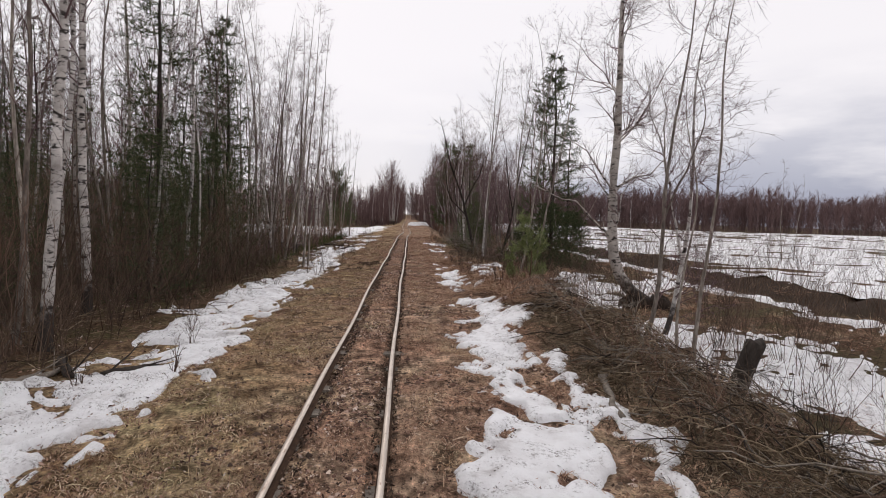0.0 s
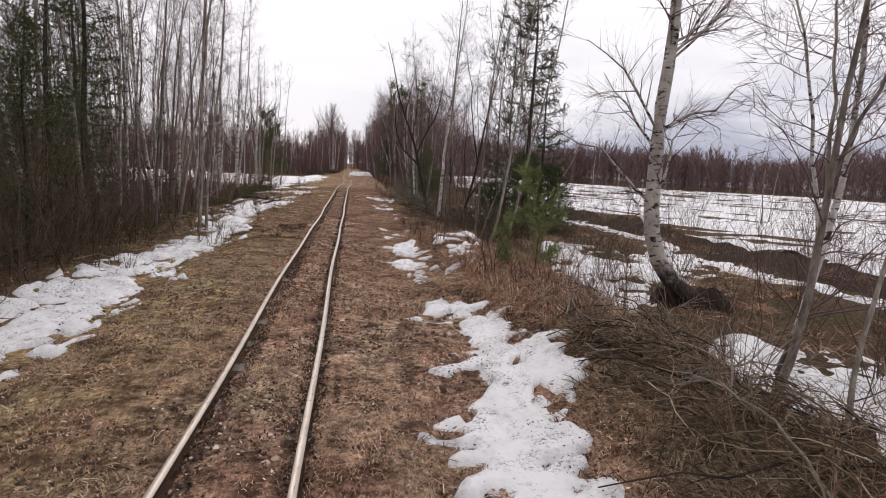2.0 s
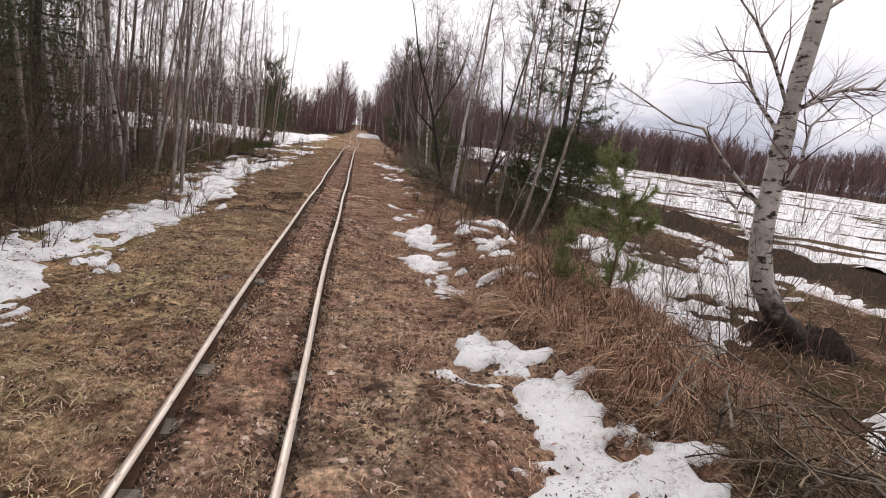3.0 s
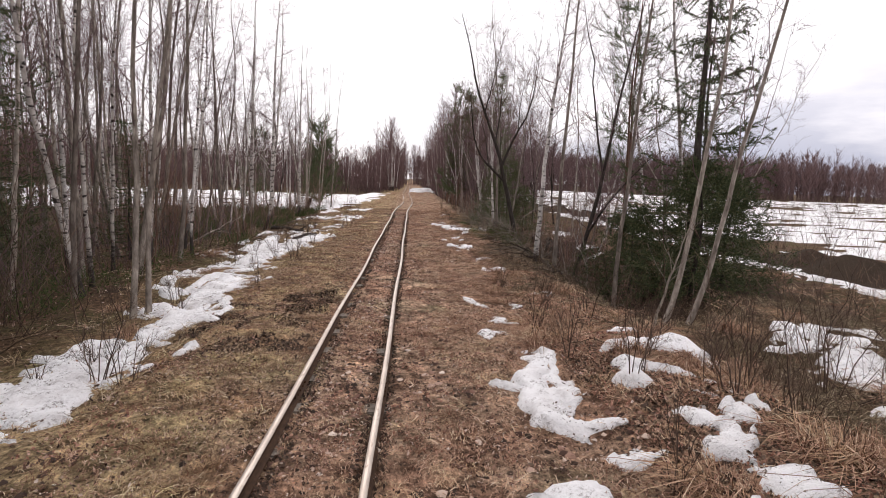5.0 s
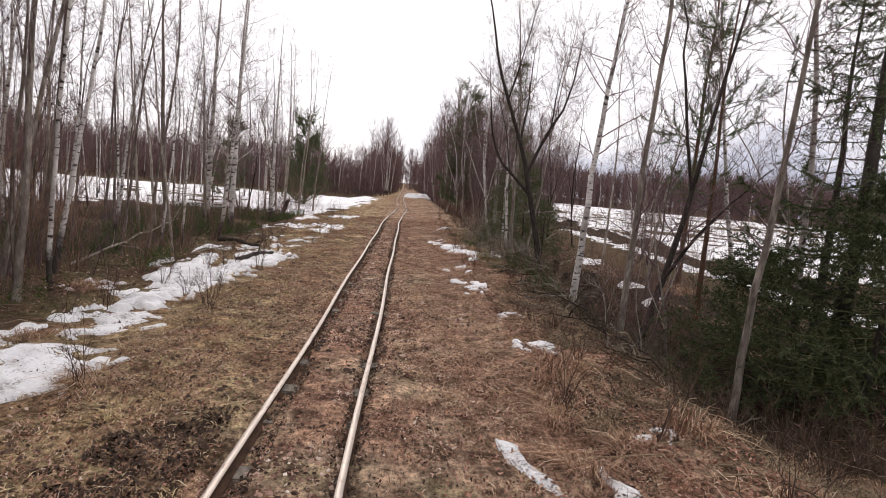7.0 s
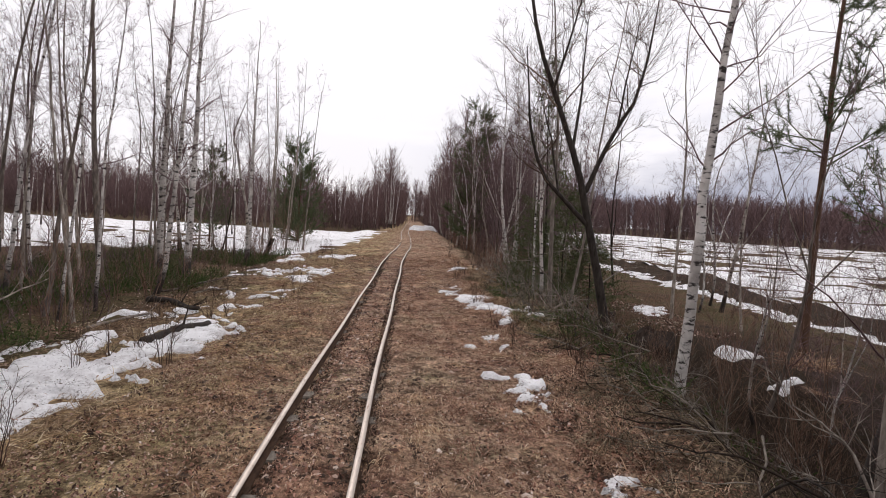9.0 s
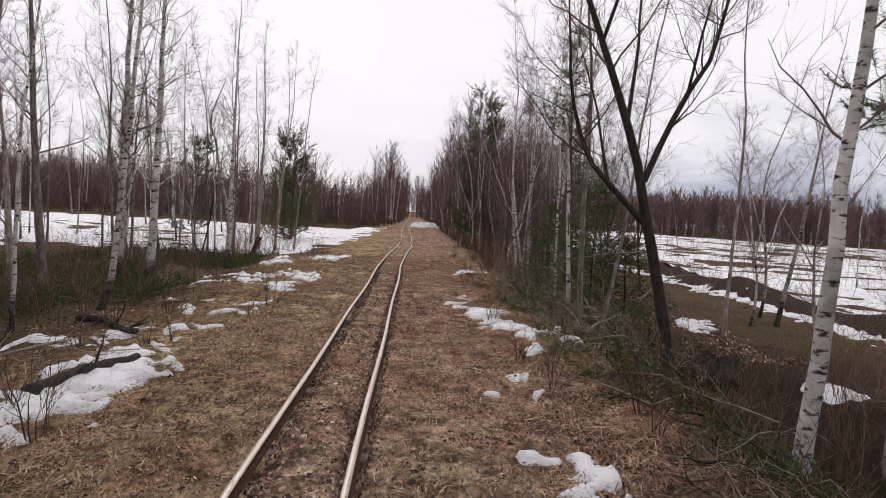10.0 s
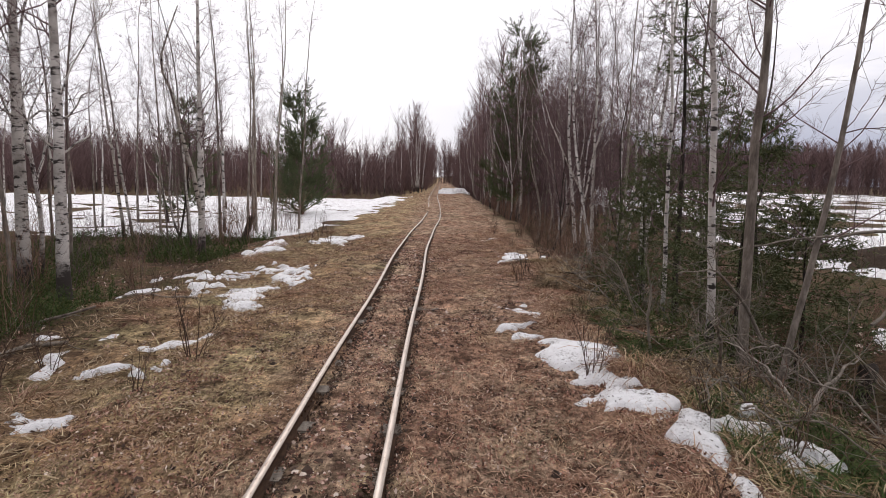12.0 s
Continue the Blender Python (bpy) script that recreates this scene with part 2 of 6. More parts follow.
HAY = mat_islands("olive_dead_grass", [(0.0, (0.135, 0.085, 0.052)), (0.4, (0.32, 0.215, 0.135)), (0.8, (0.47, 0.35, 0.23)), (1.0, (0.66, 0.54, 0.39))], patches=((0.42, 0.35, 0.28), (1.1, 1.2, 0.95)))
# far twigs are paler than TWIG: distance haze is mixed into their colour
HAZETWIG = mat_islands("hazy_far_twigs", [(0.0, (0.11, 0.068, 0.066)), (0.6, (0.165, 0.105, 0.102)), (1.0, (0.215, 0.147, 0.142))])
BRUSH = mat_islands("dark_brush", [(0.0, (0.04, 0.027, 0.021)), (0.6, (0.10, 0.066, 0.05)), (1.0, (0.20, 0.14, 0.10))])
LITTER = mat_islands("leaf_litter", [(0.0, (0.035, 0.02, 0.016)), (0.4, (0.14, 0.075, 0.055)), (0.75, (0.33, 0.20, 0.15)), (0.93, (0.56, 0.44, 0.36)), (1.0, (0.72, 0.62, 0.54))])
RUSTLEAF = mat_islands("rusty_leaves", [(0.0, (0.09, 0.04, 0.028)), (0.5, (0.30, 0.145, 0.10)), (0.9, (0.48, 0.27, 0.20)), (1.0, (0.62, 0.46, 0.38))])
DEADBRUSH = mat_islands("dead_brush", [(0.0, (0.035, 0.024, 0.016)), (0.5, (0.115, 0.08, 0.052)), (0.85, (0.24, 0.18, 0.115)), (1.0, (0.44, 0.35, 0.25))])
SODS = mat_islands("dark_sods", [(0.0, (0.03, 0.02, 0.015)), (0.7, (0.07, 0.045, 0.033)), (1.0, (0.13, 0.09, 0.065))])
SEDGE = mat_islands("dead_sedge", [(0.0, (0.05, 0.037, 0.025)), (0.5, (0.16, 0.115, 0.072)), (0.9, (0.32, 0.25, 0.165)), (1.0, (0.48, 0.39, 0.28))])
MOSS = mat_islands("green_shrub", [(0.0, (0.035, 0.05, 0.018)), (0.6, (0.065, 0.10, 0.03)), (1.0, (0.12, 0.13, 0.05))])


# ---- geometry helpers ----
RNG = np.random.default_rng(11)


def mesh_from(name, verts, quads=None, tris=None, smooth=True):
    """A mesh from arrays of corners, four-sided and three-sided faces."""
    me = bpy.data.meshes.new(name)
    q = np.zeros((0, 4), int) if quads is None else np.asarray(quads, int).reshape(-1, 4)
    t = np.zeros((0, 3), int) if tris is None else np.asarray(tris, int).reshape(-1, 3)
    me.vertices.add(len(verts))
    me.vertices.foreach_set("co", np.asarray(verts, np.float32).ravel())
    me.loops.add(q.size + t.size)
    me.loops.foreach_set("vertex_index", np.concatenate([q.ravel(), t.ravel()]).astype(np.int32))
    me.polygons.add(len(q) + len(t))
    me.polygons.foreach_set("loop_start", np.concatenate([np.arange(len(q)) * 4, q.size + np.arange(len(t)) * 3]).astype(np.int32))
    if smooth:
        me.polygons.foreach_set("use_smooth", np.ones(len(q) + len(t), bool))
    me.update(calc_edges=True)
    return me


def thing(name, me, mat, label, category, group="", kind=""):
    ob = new(name, me)
    me.materials.append(mat)
    return tagged(ob, label, category, group, kind)


def part(name, me, mat, parent, label=""):
    ob = new(name, me)
    if not me.materials:
        me.materials.append(mat)
    ob.parent = parent
    return tagged(ob, label)


def unit(v):
    return v / np.maximum(np.linalg.norm(v, axis=-1, keepdims=True), 1e-9)


def tube_batch(P, R, s):
    """Tapered tubes along k lines of n points; P (k, n, 3), R (k, n)."""
    k, n = R.shape
    T = unit(np.gradient(P, axis=1))
    ref = np.where(np.abs(T[:, :1, 2:]) > 0.9, np.array([1.0, 0, 0]), np.array([0, 0, 1.0]))
    U = unit(np.cross(T, np.broadcast_to(ref, T.shape)))
    V = np.cross(T, U)
    a = np.arange(s) * 2 * math.pi / s
    ring = P[:, :, None] + R[:, :, None, None] * (np.cos(a)[:, None] * U[:, :, None] + np.sin(a)[:, None] * V[:, :, None])
    base = (np.arange(k)[:, None, None] * n + np.arange(n - 1)[None, :, None]) * s
    i, j = np.arange(s), (np.arange(s) + 1) % s
    quads = np.stack([base + i, base + j, base + s + j, base + s + i], -1)
    return ring.reshape(-1, 3), quads.reshape(-1, 4)


def join(chunks):
    """Joins (verts, quads, tris) pieces into one."""
    V, Q, T, at = [], [], [], 0
    for c in chunks:
        v, q, t = c[0], c[1], c[2] if len(c) > 2 else None
        V.append(v)
        if q is not None and len(q):
            Q.append(q + at)
        if t is not None and len(t):
            T.append(t + at)
        at += len(v)
    return np.concatenate(V), np.concatenate(Q) if Q else None, np.concatenate(T) if T else None


def value_noise(x, y, scale, seed=0):
    """Smooth noise in -1 .. 1 over the plan."""
    x, y = np.asarray(x, float) / scale, np.asarray(y, float) / scale
    i, j = np.floor(x).astype(np.int64), np.floor(y).astype(np.int64)
    u, v = x - i, y - j
    u, v = u * u * (3 - 2 * u), v * v * (3 - 2 * v)

    def h(a, b):
        n = (a * 374761393 + b * 668265263 + seed * 1442695041) & 0xFFFFFFFF
        n = ((n ^ (n >> 13)) * 1274126177) & 0xFFFFFFFF
        return ((n ^ (n >> 16)) & 0xFFFF) / 32767.5 - 1
    return (h(i, j) * (1 - u) + h(i + 1, j) * u) * (1 - v) + (h(i, j + 1) * (1 - u) + h(i + 1, j + 1) * u) * v


def smooth(a, b, x):
    t = np.clip((np.asarray(x, float) - a) / (b - a), 0, 1)
    return t * t * (3 - 2 * t)


def bend_of_track(y):
    """Sideways drift of the old line along its length."""
    y = np.asarray(y, float)
    return 0.05 * smooth(14, 30, y) + 0.32 * smooth(41, 56, y) - 0.36 * smooth(59, 81, y)


def ground_z(x, y):
    """Height of the ground; the rail heads lie at about 0."""
    x, y = np.asarray(x, float), np.asarray(y, float)
    xs = x - bend_of_track(y)
    w = 0.35 * value_noise(x, y, 5.0, 3)
    z = -0.062 - 0.045 * np.exp(-((xs + 0.85) / 0.07) ** 2) - 0.05 * np.exp(-((xs + 0.17) / 0.09) ** 2) + 0.012 * np.exp(-((xs + 0.53) / 0.22) ** 2)
    z = z - 0.12 * smooth(-2.0, -3.2, xs + w) - 0.05 * smooth(-3.5, -6, xs)
    berm = smooth(5, 8, y) * (1 - smooth(16, 19, y))
    z = z + (0.06 + 0.22 * berm) * smooth(1.3, 2.3, xs + 0.3 * w) * (1 - smooth(2.7, 3.9, xs + w))
    deep = smooth(19.5, 22, y) * (1 - 0.4 * smooth(28, 33, y))
    z = z - (0.34 + 0.55 * deep) * smooth(2.8 + 0.3 * deep, 4.1 - 0.1 * deep, xs + w) + (0.12 + 0.5 * deep) * smooth(5.0, 6.4, xs + w)
    ridge = np.exp(-((x - 12.2 - 0.9 * value_noise(y, x * 0, 9.0, 5)) / 0.75) ** 2)
    z = z + ridge * (0.36 + 0.25 * value_noise(x, y, 2.2, 7) + 0.16 * value_noise(x, y, 0.8, 8))
    z = z - 0.22 * smooth(-4.7, -6.2, xs + w) * smooth(26, 31, y)
    off = smooth(1.2, 3.5, np.abs(xs + 0.5))
    z = z + off * (0.07 * value_noise(x, y, 1.7, 1) + 0.05 * value_noise(x, y, 0.7, 2)) + 0.018 * value_noise(x, y, 0.45, 4) + 0.009 * value_noise(x, y, 0.2, 6)
    z = z + smooth(0.55, 0.9, np.abs(xs + 0.53)) * (0.022 * value_noise(x, y, 0.5, 14) + 0.016 * value_noise(x, y, 0.24, 15))
    far = smooth(40, 160, np.hypot(x, y - 30))
    return z + far * 0.5 * value_noise(x, y, 40.0, 9)


def axis_steps(a, b, fine, out, grow):
    """Coordinates from -out to out: even between a and b, growing outside."""
    mid = list(np.arange(a, b + fine / 2, fine))
    lo, hi, d = [a], [mid[-1]], fine
    while lo[-1] > -out:
        d *= grow
        lo.append(lo[-1] - d)
    d = fine
    while hi[-1] < out:
        d *= grow
        hi.append(hi[-1] + d)
    return np.array(lo[:0:-1] + mid + hi[1:])


def sheet(xs, ys, zfun, keep=None):
    X, Y = np.meshgrid(xs, ys)
    V = np.stack([X, Y, zfun(X, Y)], -1).reshape(-1, 3)
    nx, ny = len(xs), len(ys)
    i = (np.arange(ny - 1)[:, None] * nx + np.arange(nx - 1)[None]).ravel()
    Q = np.stack([i, i + 1, i + nx + 1, i + nx], -1)
    if keep is not None:
        k = keep(X, Y).ravel()
        Q = Q[k[Q].any(1)]
        used = np.zeros(len(V), bool)
        used[Q] = True
        Q = (np.cumsum(used) - 1)[Q]
        V = V[used]
    return V, Q


# ---- ground ----
gx, gy = axis_steps(-5.0, 6.0, 0.1, 1800, 1.11), axis_steps(-1.0, 52.0, 0.13, 1800, 1.11)
gx = np.sort(np.concatenate([gx, [-0.95, -0.85, -0.25, -0.15, -0.05]]))
ground = thing("ground", mesh_from("ground", *sheet(gx, gy, ground_z)), GROUND, "brown peaty ground with leaf litter and dead grass", "ground", kind="structure")


# ---- snow ----
def snow_depth(X, Y, shapes, thick, rough, seed):
    """Depth of a drift: capsules (x0, y0, x1, y1, half width) with ragged, thawed edges."""
    f = np.full(X.shape, -9.0)
    X0, Y0 = X, Y
    X = X + 0.22 * value_noise(X0, Y0, 0.75, seed + 7) + 0.10 * value_noise(X0, Y0, 0.3, seed + 8)
    Y = Y + 0.30 * value_noise(X0, Y0, 0.75, seed + 9) + 0.12 * value_noise(X0, Y0, 0.3, seed + 10)
    for x0, y0, x1, y1, w in shapes:
        dx, dy = x1 - x0, y1 - y0
        t = np.clip(((X - x0) * dx + (Y - y0) * dy) / max(dx * dx + dy * dy, 1e-6), 0, 1)
        d = np.hypot(X - x0 - t * dx, Y - y0 - t * dy)
        f = np.maximum(f, (0.95 * w - d) / max(0.2, 0.75 * w))
    f = f - 0.12 + 1.4 * rough * (0.5 * value_noise(X, Y, 0.9, seed) + 0.75 * value_noise(X, Y, 0.4, seed + 1) + 0.9 * value_noise(X, Y, 0.18, seed + 2) + 0.75 * value_noise(X, Y, 0.10, seed + 3))
    return np.where(f > 0, thick * np.clip(f * 1.5, 0, 1) ** 0.9, np.maximum(f * 0.3, -0.05))


def pieces(V, Q):
    """Splits a sheet into its connected pieces."""
    lab = np.arange(len(V))
    while True:
        low = lab[Q].min(1)
        nxt = lab.copy()
        for c in range(4):
            np.minimum.at(nxt, Q[:, c], low)
        nxt = nxt[nxt]
        if (nxt == lab).all():
            break
        lab = nxt
    out = []
    for v in np.unique(lab[Q[:, 0]]):
        q = Q[lab[Q[:, 0]] == v]
        ids = np.unique(q)
        back = np.zeros(len(V), int)
        back[ids] = np.arange(len(ids))
        out.append((V[ids], back[q]))
    return out


on_snow = []


def snow_patch(shapes, thick=0.07, rough=0.6, step=0.07, seed=20, label="thawing patch of grainy old snow with dirt on it"):
    s = np.array(shapes)
    m = s[:, 4].max() * 1.6 + 0.3
    xs = np.arange(min(s[:, 0].min(), s[:, 2].min()) - m, max(s[:, 0].max(), s[:, 2].max()) + m, step)
    ys = np.arange(min(s[:, 1].min(), s[:, 3].min()) - m, max(s[:, 1].max(), s[:, 3].max()) + m, step)

    def z(X, Y):
        d = snow_depth(X, Y, shapes, thick, rough, seed)
        return ground_z(X, Y) + d + np.where(d > 0, 0.018 * value_noise(X, Y, 0.2, seed + 5) + 0.024 * value_noise(X, Y, 0.5, seed + 6) + 0.012 * value_noise(X, Y, 0.11, seed + 4), 0)
    V, Q = sheet(xs, ys, z, lambda X, Y: snow_depth(X, Y, shapes, thick, rough, seed) > 0)
    for v, q in pieces(V, Q):
        if len(q) * step * step > 0.035:
            thing("snow_patch", mesh_from("snow_patch", v, q), SNOW, label, "snow", "thawing snow patches")
            on_snow.append(v)


# strip beside the line on the forest side
snow_patch([(-3.0, -5.0, -3.0, 3.0, 0.72), (-3.0, 3.0, -3.16, 7.0, 0.7), (-3.16, 7.0, -3.3, 9.6, 0.7), (-3.3, 9.6, -3.3, 12.3, 0.64), (-3.3, 12.3, -3.4, 15.0, 0.56), (-3.4, 15.0, -3.1, 17.0, 0.46), (-4.1, 2.0, -4.0, 5.5, 0.35), (-3.9, 8.0, -3.9, 12.5, 0.3)], 0.06, 0.75, 0.045, 20, "long melting strip of dirty snow beside the track")
snow_patch([(-2.95, 17.1, -2.98, 18.6, 0.42), (-2.98, 18.6, -3.2, 19.9, 0.52), (-3.2, 19.9, -3.25, 21.3, 0.46), (-4.05, 20.7, -4.3, 21.4, 0.2)], 0.07, 0.6, 0.05, 24)
snow_patch([(-3.25, 23.0, -3.55, 23.7, 0.34), (-3.2, 22.9, -3.9, 22.6, 0.1), (-4.95, 24.9, -4.7, 25.6, 0.12), (-5.1, 25.5, -4.3, 25.0, 0.09), (-4.2, 22.0, -4.0, 23.6, 0.1)], 0.045, 0.8, 0.05, 27)
snow_patch([(-3.75, 24.35, -3.6, 25.2, 0.42), (-3.6, 25.2, -3.62, 26.5, 0.5), (-3.55, 26.5, -3.4, 27.7, 0.5), (-3.35, 27.7, -3.2, 29.3, 0.4), (-4.1, 27.2, -4.3, 28.4, 0.3), (-5.15, 28.2, -5.3, 28.5, 0.16)], 0.08, 0.75, 0.05, 30, "broad melting snow patch beside the track")
snow_patch([(-3.1, 29.3, -3.25, 30.4, 0.2), (-3.15, 31.0, -3.38, 31.7, 0.17), (-3.75, 31.4, -3.95, 31.6, 0.2), (-4.1, 30.8, -4.2, 30.95, 0.16), (-5.4, 30.6, -4.7, 30.7, 0.2), (-3.0, 31.9, -3.1, 32.05, 0.17)], 0.06, 0.7, 0.045, 35)
snow_patch([(-3.8, 33.35, -3.7, 33.37, 0.11), (-3.15, 33.1, -2.85, 33.08, 0.17), (-2.6, 33.25, -2.67, 33.5, 0.13), (-2.82, 34.15, -2.88, 34.3, 0.13), (-4.5, 34.4, -4.55, 34.5, 0.14), (-3.8, 33.9, -3.7, 33.95, 0.09)], 0.05, 0.6, 0.045, 36)
snow_patch([(-2.72, 35.8, -3.05, 36.9, 0.26), (-2.62, 37.7, -3.0, 39.4, 0.4), (-3.7, 36.5, -4.0, 37.2, 0.24), (-3.95, 38.6, -4.1, 39.1, 0.26), (-5.0, 37.3, -4.8, 37.3, 0.2), (-5.4, 38.5, -5.45, 38.6, 0.18), (-4.7, 38.1, -4.85, 38.5, 0.17)], 0.05, 1.1, 0.05, 39)
snow_patch([(-2.7, 43.3, -3.0, 45.2, 0.36), (-4.4, 41.5, -4.5, 43.5, 0.2), (-5.4, 49.6, -6.2, 53.2, 0.7)], 0.06, 0.9, 0.08, 42)
# strip on the ditch side
snow_patch([(1.15, -4.0, 1.17, 3.8, 0.42), (1.18, 3.8, 1.2, 5.0, 0.4), (1.2, 5.0, 1.27, 7.2, 0.37), (1.29, 7.2, 1.4, 9.3, 0.43), (1.4, 9.3, 1.44, 10.5, 0.28), (1.8, 8.2, 1.95, 9.2, 0.26)], 0.06, 0.6, 0.042, 45, "melting strip of snow along the track's edge")
snow_patch([(2.1, 0.5, 2.1, 3.2, 0.17), (2.1, 3.2, 1.98, 4.4, 0.13), (1.98, 4.4, 1.88, 5.4, 0.1), (1.88, 5.4, 1.8, 6.4, 0.1), (1.9, 9.8, 2.05, 10.2, 0.14)], 0.06, 0.6, 0.05, 46)
snow_patch([(1.15, 11.05, 1.65, 10.85, 0.2), (1.15, 11.55, 1.33, 11.55, 0.1)], 0.07, 0.7, 0.042, 47)
snow_patch([(1.3, 16.3, 1.42, 17.0, 0.2), (1.32, 14.2, 1.5, 15.3, 0.2), (1.24, 12.9, 1.38, 13.5, 0.23), (1.65, 13.6, 1.7, 13.7, 0.08)], 0.06, 0.85, 0.045, 48, "lumpy cluster of snow between tussocks")
snow_patch([(2.16, 14.0, 2.5, 15.1, 0.2), (1.95, 13.0, 2.35, 13.2, 0.26), (2.5, 12.85, 2.6, 12.9, 0.14)], 0.06, 0.85, 0.045, 49, "lumpy cluster of snow on the bank")
snow_patch([(1.14, 18.75, 1.2, 19.15, 0.11), (1.13, 18.0, 1.16, 18.1, 0.1), (1.54, 17.8, 1.57, 17.87, 0.07), (1.3, 18.0, 1.36, 18.0, 0.05)], 0.045, 0.6, 0.04, 50)
snow_patch([(1.3, 15.7, 1.45, 16.45, 0.26)], 0.08, 0.5, 0.04, 51)
snow_patch([(2.95, 18.1, 3.15, 17.6, 0.14), (2.45, 16.8, 3.3, 17.3, 0.12), (3.9, 17.8, 4.4, 18.1, 0.09), (2.15, 16.1, 2.4, 16.1, 0.12), (2.6, 15.75, 3.3, 16.2, 0.1), (2.2, 15.4, 2.8, 15.4, 0.09), (5.5, 18.7, 6.0, 19.1, 0.22)], 0.07, 0.7, 0.045, 54)
snow_patch([(1.2, 20.0, 1.4, 20.0, 0.06), (1.13, 18.9, 1.2, 19.2, 0.1), (2.19, 20.5, 2.22, 20.56, 0.07), (1.66, 19.6, 1.7, 19.75, 0.04)], 0.04, 0.7, 0.04, 57)
snow_patch([(1.65, 22.25, 1.76, 22.65, 0.09), (1.8, 24.3, 1.9, 24.75, 0.13), (1.7, 25.9, 1.8, 25.9, 0.08)], 0.04, 0.85, 0.04, 60)
snow_patch([(1.5, 26.75, 1.6, 27.15, 0.12), (1.82, 26.1, 1.95, 26.4, 0.13), (1.56, 29.3, 1.64, 29.65, 0.12)], 0.05, 0.95, 0.04, 61)
snow_patch([(1.36, 34.65, 1.47, 35.5, 0.16), (1.47, 34.4, 1.5, 34.9, 0.1), (1.62, 32.9, 1.78, 33.7, 0.22), (1.74, 32.1, 1.9, 32.2, 0.2), (1.7, 32.2, 1.8, 32.9, 0.2)], 0.06, 0.7, 0.045, 63, "lumpy strip of snow in the grass beside the track")
snow_patch([(2.0, 31.15, 2.28, 31.8, 0.13), (2.5, 31.6, 2.65, 31.9, 0.11), (2.55, 31.15, 2.7, 31.45, 0.11), (2.88, 31.2, 2.96, 31.3, 0.1), (2.0, 30.4, 2.1, 30.9, 0.08)], 0.075, 0.75, 0.045, 64, "lumpy snow between tussocks on the ditch bank")
snow_patch([(2.1, 40.2, 2.25, 41.2, 0.16), (1.6, 44.0, 1.7, 45.0, 0.12)], 0.04, 0.9, 0.06, 66)
snow_patch([(6.3, 30.1, 6.7, 30.8, 0.22), (6.1, 28.5, 6.3, 28.75, 0.14), (6.6, 34.6, 7.2, 35.8, 0.3)], 0.06, 0.6, 0.06, 69)
# between the ditch and the spoil bank
snow_patch([(5.8, -4.0, 5.8, 8.2, 1.4), (5.2, 6.5, 5.4, 9.6, 1.0), (5.4, 9.2, 5.3, 10.3, 0.55), (4.85, 12.9, 5.4, 13.6, 0.45), (5.3, 14.5, 6.2, 17.2, 0.85), (6.4, 15.0, 8.8, 17.6, 1.1), (5.6, 17.6, 6.4, 19.2, 0.6)], 0.06, 0.6, 0.08, 72, "broad snow patch behind the ditch")
snow_patch([(9.9, 3.4, 9.9, 20.0, 0.4), (10.6, 20.0, 10.9, 51.0, 0.36)], 0.06, 0.7, 0.12, 75, "narrow broken band of snow before the spoil bank")


def snow_field(name, xs, ys, inside, thick, seed, label, furrow=1.0):
    def d(X, Y):
        U, V = X * 0.94 - Y * 0.34, X * 0.34 + Y * 0.94
        return inside(X, Y) + furrow * (0.2 * value_noise(U * 0.3, V, 1.9, seed) + 0.5 * value_noise(U * 0.22, V, 0.8, seed + 1)) + (1 - furrow) * 0.5 * value_noise(X, Y, 1.1, seed + 3) + 0.2 * value_noise(X, Y * 0.5, 7.0, seed + 2)

    def z(X, Y):
        f = d(X, Y)
        return ground_z(X, Y) + np.clip(f * 0.3, -0.06, thick)
    V, Q = sheet(xs, ys, z, lambda X, Y: d(X, Y) > -0.18)
    return thing(name, mesh_from(name, V, Q), SNOW, label, "snow", kind="stuff")


snow_field("snow_field", np.concatenate([np.arange(12.5, 30, 0.3), np.arange(30, 260, 1.4)]), np.concatenate([np.arange(-5, 75, 0.35), np.arange(75, 260, 1.5)]),
           lambda X, Y: np.minimum(np.minimum(0.45 * (X - 12.8), 0.07), 0.05 * (175 - np.hypot(X, Y))), 0.12, 90, "wide thawing snow field with dark furrows")
snow_field("snow_field", np.arange(-70, -2.4, 0.35), np.arange(36, 86, 0.4),
           lambda X, Y: np.minimum(np.minimum(0.4 * (Y - 47 - 0.25 * (X + 8)), 0.35 * (80 + 0.1 * X - Y)), np.minimum(0.28, 0.35 * (-3.9 + 0.03 * (Y - 60) - X))), 0.12, 95, "snow covered clearing behind thin birches", 0.3)
snow_patch([(0.9, 91, 2.6, 92.5, 1.0)], 0.6, 0.4, 0.2, 99, "heap of snow at the far bend of the line")


# ---- railway ----
def rail_line(y, x0):
    return x0 + bend_of_track(y) + 0.012 * np.sin(y * 0.9 + x0 * 7) + 0.008 * np.sin(y * 0.37)


def rail_height(y):
    return 0.0 + 0.012 * np.sin(y * 0.5) - 0.10 * smooth(44, 60, y) + 0.06 * smooth(60, 75, y)


RAIL = [(-0.026, -0.002), (-0.0235, 0.003), (0.0235, 0.003), (0.026, -0.002), (0.025, -0.022), (0.006, -0.03), (0.005, -0.075), (0.042, -0.085), (0.042, -0.092), (-0.042, -0.092), (-0.042, -0.085), (-0.005, -0.075), (-0.006, -0.03), (-0.025, -0.022)]


